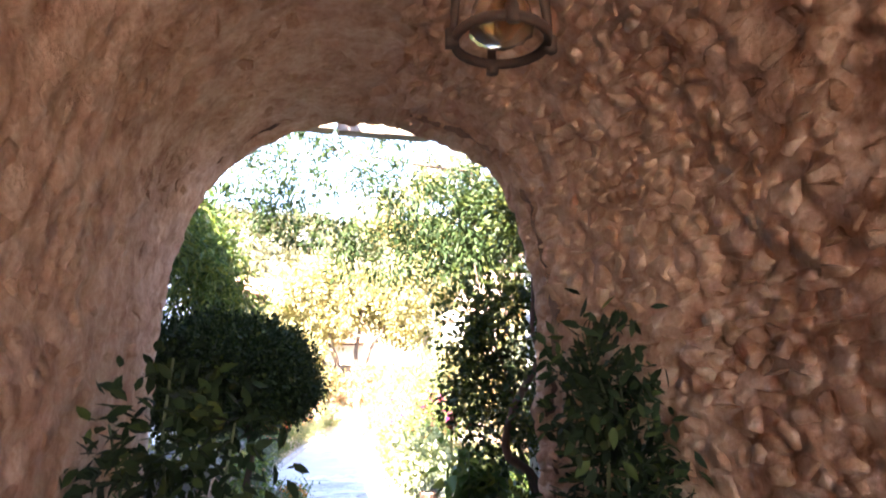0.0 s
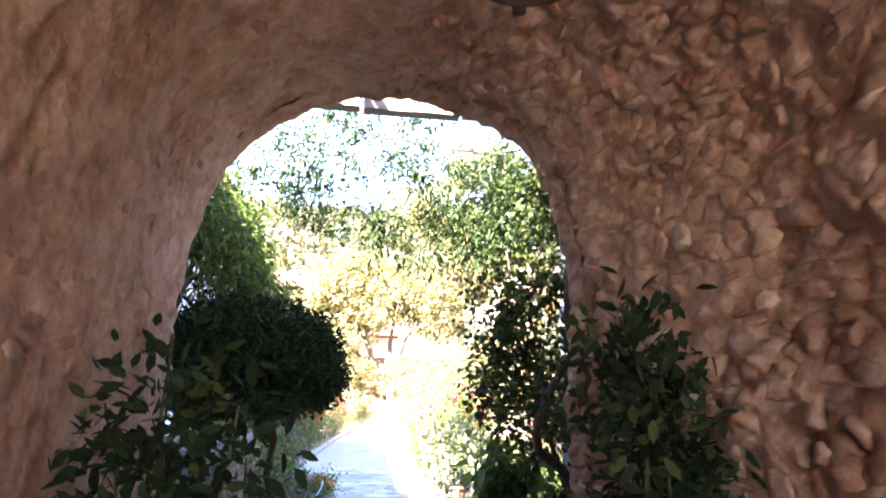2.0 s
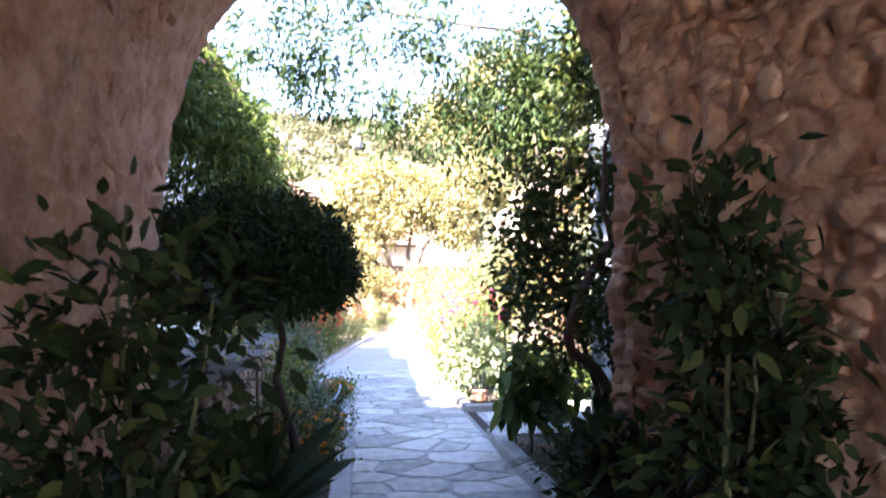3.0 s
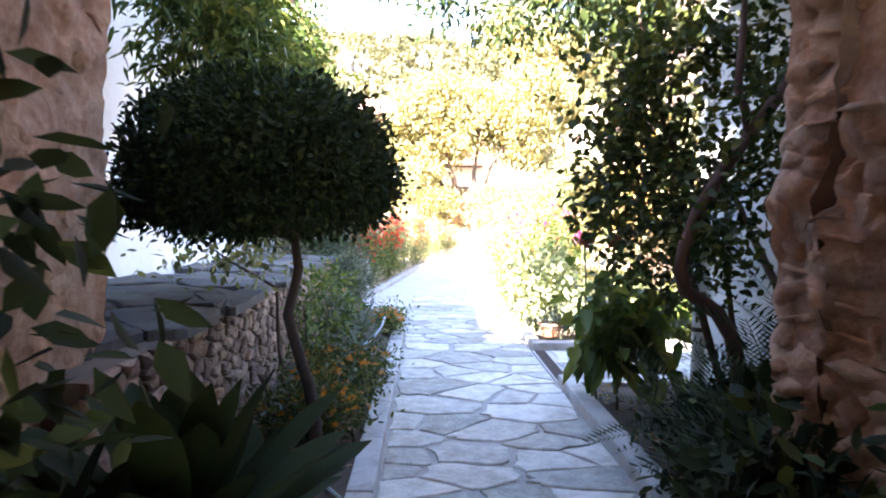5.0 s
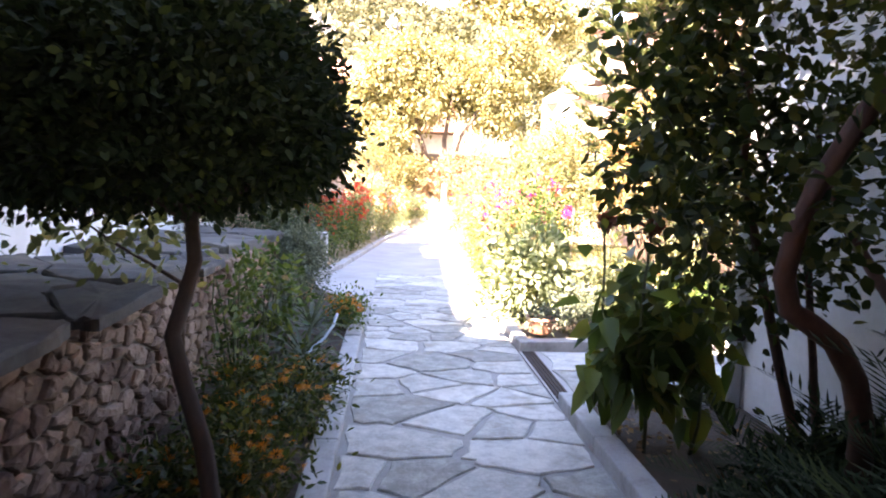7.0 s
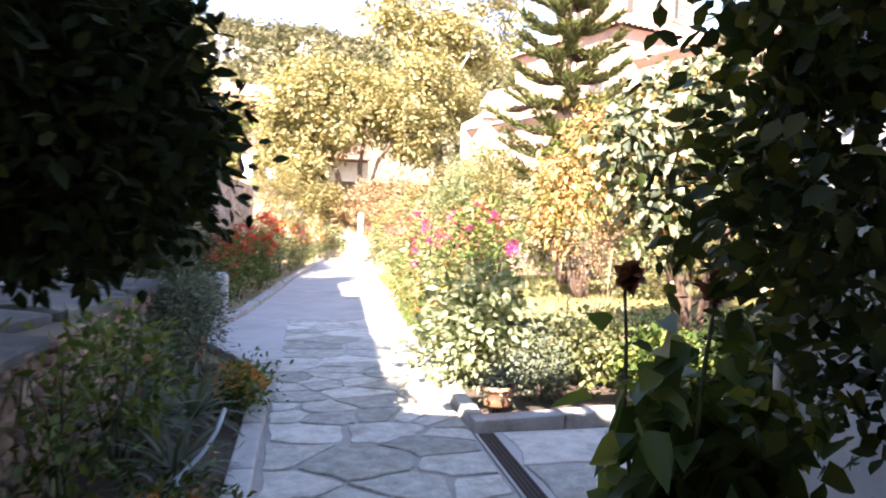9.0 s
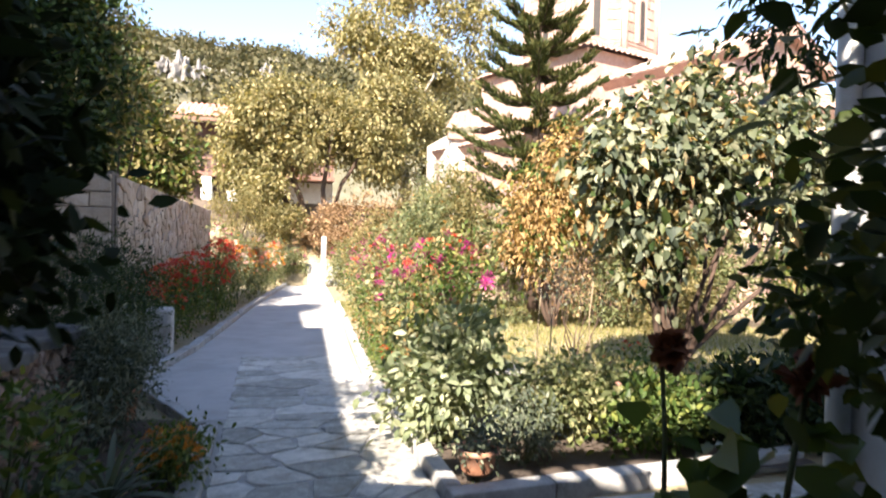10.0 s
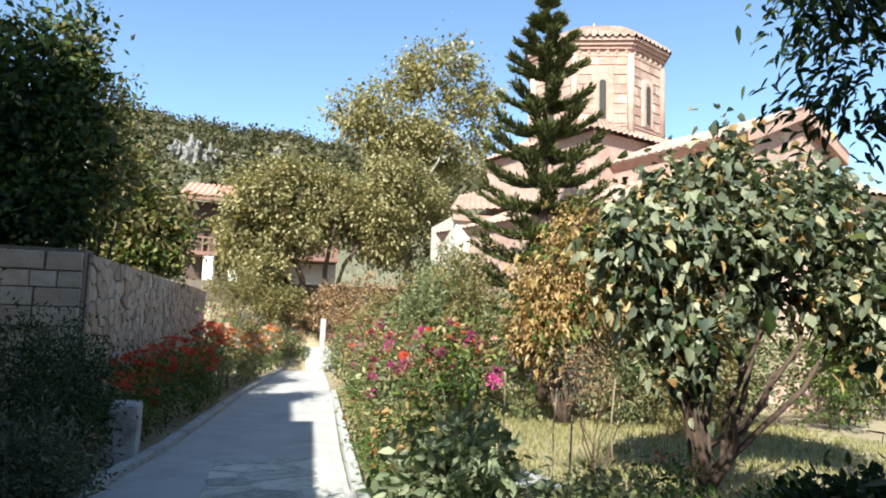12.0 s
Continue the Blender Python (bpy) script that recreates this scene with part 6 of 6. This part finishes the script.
part("finial", tube_mesh("finial", [(DRUM.x, DRUM.y, top - 0.05), (DRUM.x, DRUM.y, top + 0.12), (DRUM.x, DRUM.y, top + 0.2), (DRUM.x, DRUM.y, top + 0.5)], [0.12, 0.13, 0.05, 0.02], 8), M_TILE, church)
# whitewashed narthex block
part("narthex", boxed(7.15, 11.2, 30.0, 34.0, -1, 5.7, 0.03), M_CREAM, church, "whitewashed lower block")
part("narthex_roof", corrugated("narthex_roof", (6.8, 29.7, 5.75), (11.4, 29.7, 6.2), (11.4, 33.5, 8.0), (8.2, 33.5, 7.1), 0.26, 0.4, 0.06), M_TILE, church)
part("cornice", boxed(7.0, 11.3, 29.85, 30.1, 5.45, 5.7, 0.02), M_REDBAND, church)

# ---------- building with the red roof and balcony ----------
red = thing("balcony_house", "two-storey house with a red tiled roof and timber balcony", "house", (-2, 56, -0.74))
part("wall", boxed(-5.7, 5.0, 56.0, 61.0, -1.0, 9.6), M_SHADEDWALL, red, "brown upper wall, colour darkened for the eave's shade")
part("lower_wall", boxed(-0.3, 5.0, 55.7, 55.98, -1.0, 5.5, 0.02), M_CREAM, red, "pale lower wall")
part("roof", corrugated("roof", (-6.1, 53.8, 9.65), (5.6, 53.8, 9.65), (5.6, 58.5, 11.3), (-6.1, 58.5, 11.3), 0.4, 0.6, 0.13), M_REDTILE, red)
part("eave", boxed(-6.1, 5.6, 53.85, 54.1, 9.4, 9.62), M_WOOD, red)
part("balcony_floor", boxed(-5.6, 5.0, 54.0, 56.0, 5.6, 5.85), M_WOOD, red)
part("rail", boxed(-5.6, 5.0, 54.0, 54.1, 6.75, 6.87), M_WOOD, red)
for k in range(26):
    part("baluster", boxed(-5.58 + k * 0.4, -5.48 + k * 0.4, 54.0, 54.08, 5.85, 6.75), M_WOOD, red)
for x in (-5.5, -2.2, 1.1, 4.8):
    part("post", boxed(x - 0.11, x + 0.11, 54.0, 54.22, 5.85, 9.55), M_WOOD, red)
for x in (-3.9, -2.2, -0.5, 1.2):
    part("pier", boxed(x - 0.32, x + 0.32, 54.1, 55.9, -1.0, 5.6), M_WHITE, red)
# steps and terrace wall at the path's end
bank_v, bank_f = [], []
for j in range(13):
    for i in range(45):
        x, y = -9 + i * 0.55, 35.4 + j * 0.6
        bank_v.append((x, y, -0.75 + 2.9 * min(1, j / 9) ** 0.9 + 0.25 * noise.noise(Vector((x * 0.5, y * 0.5, 0)))))
for j in range(12):
    for i in range(44):
        a = j * 45 + i
        bank_f.append((a, a + 1, a + 46, a + 45))
single("earth_bank", mesh_of("earth_bank", bank_v, bank_f, True), M_GROUND, "sloping dry earth bank at the garden's end", "bank", kind="structure")
steps = thing("garden_steps", "pale stone steps between flowering banks", "steps", (3.2, 36.5, -0.7), kind="structure")
for k in range(6):
    part("step", boxed(2.2, 4.2, 35.2 + 0.35 * k, 35.6 + 0.35 * k, -0.8, -0.55 + 0.17 * k, 0.02), M_KERB, steps)
part("post", boxed(2.68, 2.9, 34.6, 34.82, -0.8, 1.6, 0.03), M_KERB, steps)
terrace = part("terrace_wall", boxed(-8, 14, 43.2, 43.8, -1.0, 3.4), M_RMORTAR)
tagged(terrace, "pale stone terrace wall behind the garden", "wall", kind="structure")

# ---------- the hill ----------
nx, ny = 90, 40
V = []
for j in range(ny + 1):
    f = j / ny
    for i in range(nx + 1):
        x = -420 + 840 * i / nx
        ridge = 84.0 - 0.095 * (x + 41) + 10 * noise.noise(Vector((x * 0.006, 3, 0)))
        y = 85 + 215 * f
        z = -1 + ridge * (f ** 0.85) + 5 * noise.noise(Vector((x * 0.02, y * 0.02, 0))) * min(1, 3 * f) * (1 - 0.8 * f) + 1.8 * noise.noise(Vector((x * 0.08, y * 0.08, 5)))
        V.append((x, y, z))
F = [(j * (nx + 1) + i, j * (nx + 1) + i + 1, (j + 1) * (nx + 1) + i + 1, (j + 1) * (nx + 1) + i) for j in range(ny) for i in range(nx)]
hill = mesh_of("hill", V, F, True)
single("hill", hill, M_HILL, "scrub-covered hillside behind the garden", "hill", kind="structure")
HV = V
r = np.random.default_rng(9)
P, D = [], []
for k in range(2600):
    i, j = r.integers(18, 62), r.integers(6, ny)
    b = np.array(HV[j * (nx + 1) + i]) + np.array([r.uniform(-5, 5), r.uniform(-3, 3), 0])
    s = r.uniform(0.8, 2.6)
    P.append(b + r.normal(0, 1, (34, 3)) * np.array([s, s, s * 0.6]) + [0, 0, s * 0.6])
    D.append(r.normal(0, 1, (34, 3)) + [0, 0, 0.4])
at, way = np.concatenate(P), np.concatenate(D)
single("hill_scrub", leaf_mesh("hill_scrub", at, way, np.full(len(at), 1.5), 0.8, 0.3, 9), L_SCRUB, "low olive-green scrub over the hillside", "scrub", kind="stuff")
for x, y0, z0, sx, sz in ((-21.6, 177, 39.5, 2.6, 4.8), (-17, 176.5, 38, 2.2, 4.4), (-25.5, 178, 40.8, 2.0, 2.6), (-1.3, 181, 42.5, 1.7, 2.3)):
    bm = bmesh.new()
    bmesh.ops.create_icosphere(bm, subdivisions=4, radius=1.0)
    for v in bm.verts:
        v.co *= 1 + 0.5 * noise.noise(v.co * 2.2) + 0.22 * noise.noise(Vector((v.co.x * 8, v.co.y * 8, v.co.z * 3)))
        v.co = Vector((x + v.co.x * sx, y0 + v.co.y * 3.5, z0 + v.co.z * sz))
    single("cliff", bm, M_ROCK, "bare grey limestone crag on the hillside", "rock", kind="structure")

# ---------- laid stones, last ----------
# flagstones of the path, wider than long
def flags(u0, u1, v0, v1, apart, gap, seed, parent, thick=0.014):
    pts = scatter(u0 / 1.45, u1 / 1.45, v0, v1, apart, seed, 18, 0.72)
    for i, poly in enumerate(cells_of(pts, u0 / 1.45, u1 / 1.45, v0, v1, apart * 3.2, gap)):
        poly = [(u * 1.45, v) for u, v in poly]
        part("flagstone", slab_mesh("flagstone", broken(poly, 0.15, i), lambda u, v, h: Vector((u, v, ground_z(v) - 0.006 + h)), thick, 0.008, i, 0.001, 0.0015), M_FLAG, parent)


flags(0.16, 1.64, 4.92, 12.1, 0.37, 0.005, 17, path)
flags(0.16, 1.60, 12.14, 15.6, 0.55, 0.006, 18, far_path, 0.010)
flags(1.82, 5.2, 8.34, 9.76, 0.55, 0.006, 19, bpy.data.objects["side_path"], 0.016)
# stones of the vault: lumps that stand out of the mortar, long ways along the passage, and thin slips of slate
ARC = 7.6
pts = scatter(0.1, ARC - 0.1, -0.75, 3.15, 0.09, 23, 11, 0.7)
rest, made = [], 0
for i, poly in enumerate(cells_of(pts, 0.1, ARC - 0.1, -0.75, 3.15, 0.42, 0.004)):
    r = np.random.default_rng(900 + i)
    cs, cy = sum(p[0] for p in poly) / len(poly), sum(p[1] for p in poly) / len(poly)
    right = cs > 0.5 * ARC
    if r.random() > (0.85 if right else 0.22):
        continue
    thin = r.random() < (0.2 if right else 0.06)
    k, kl, lean = r.uniform(0.62, 0.98), r.uniform(0.75, 1.05), r.uniform(-0.35, 0.35)
    if thin:
        k, kl = 0.26, 1.2
    small = [(cs + (u - cs) * k + lean * (v - cy) * (0.6 if thin else 0.25), (cy + (v - cy) * kl) * 1.6) for u, v in poly]
    cy *= 1.6
    proud = (0.028 if right else 0.009) * r.uniform(0.4, 1.25) * (1.15 if thin else 1.0)
    tu, tv = r.uniform(-0.14, 0.14), r.uniform(-0.1, 0.1)

    def lay(u, v, h, cs=cs, cy=cy, tu=tu, tv=tv):
        return vault_place(u / ARC, min(v, 5.06), h + (tu * (u - cs) + tv * (v - cy) if h > 0 else 0))

    me = lump_mesh("stone", small, lay, proud, i)
    if right and 0.6 < cy and made < 300:
        part("stone", me, M_VSTONE, vault)
        made += 1
    else:
        rest.append(me)
tagged(part("stonework", merged("stonework", rest, True), M_VSTONE, vault), kind="stuff")
# stones of the low wall and of the tall garden wall
rubble("low_wall", "low rubble stone garden wall under slate slabs", lambda u, v, h: Vector((-0.95 + h, u, v)), 4.9, 11.6, 0.0, 0.86, 0.092, 1.5, M_RUBBLE, low, 0.030, 41, lambda u, v: 5.3 < u < 7.1)
rubble("garden_wall", "tall tan rubble stone garden wall", lambda u, v, h: Vector((-1.58 + h, u, v)), 16.0, 30.5, -0.5, 2.45, 0.22, 1.3, M_TANSTONE, garden_wall, 0.04, 43, lambda u, v: u < 19)
tagged(end_wall, "squared stone end of the tall garden wall", "wall", kind="structure")
z, k = -0.4, 0
while z < 2.45:
    tall = min(rng.uniform(0.16, 0.32), 2.5 - z)
    x = -1.6
    while x > -4.6:
        long = rng.uniform(0.28, 0.7)
        part("stone", slab_mesh("stone", broken([(x - long + 0.006, z + 0.006), (x - 0.006, z + 0.006), (x - 0.006, z + tall - 0.006), (x - long + 0.006, z + tall - 0.006)], 0.04, k), lambda u, v, h: Vector((u, 15.85 - h, v)), rng.uniform(0.015, 0.045), 0.012, k, 0.005, 0.005), M_TANSTONE, end_wall)
        x -= long
        k += 1
    z += tall
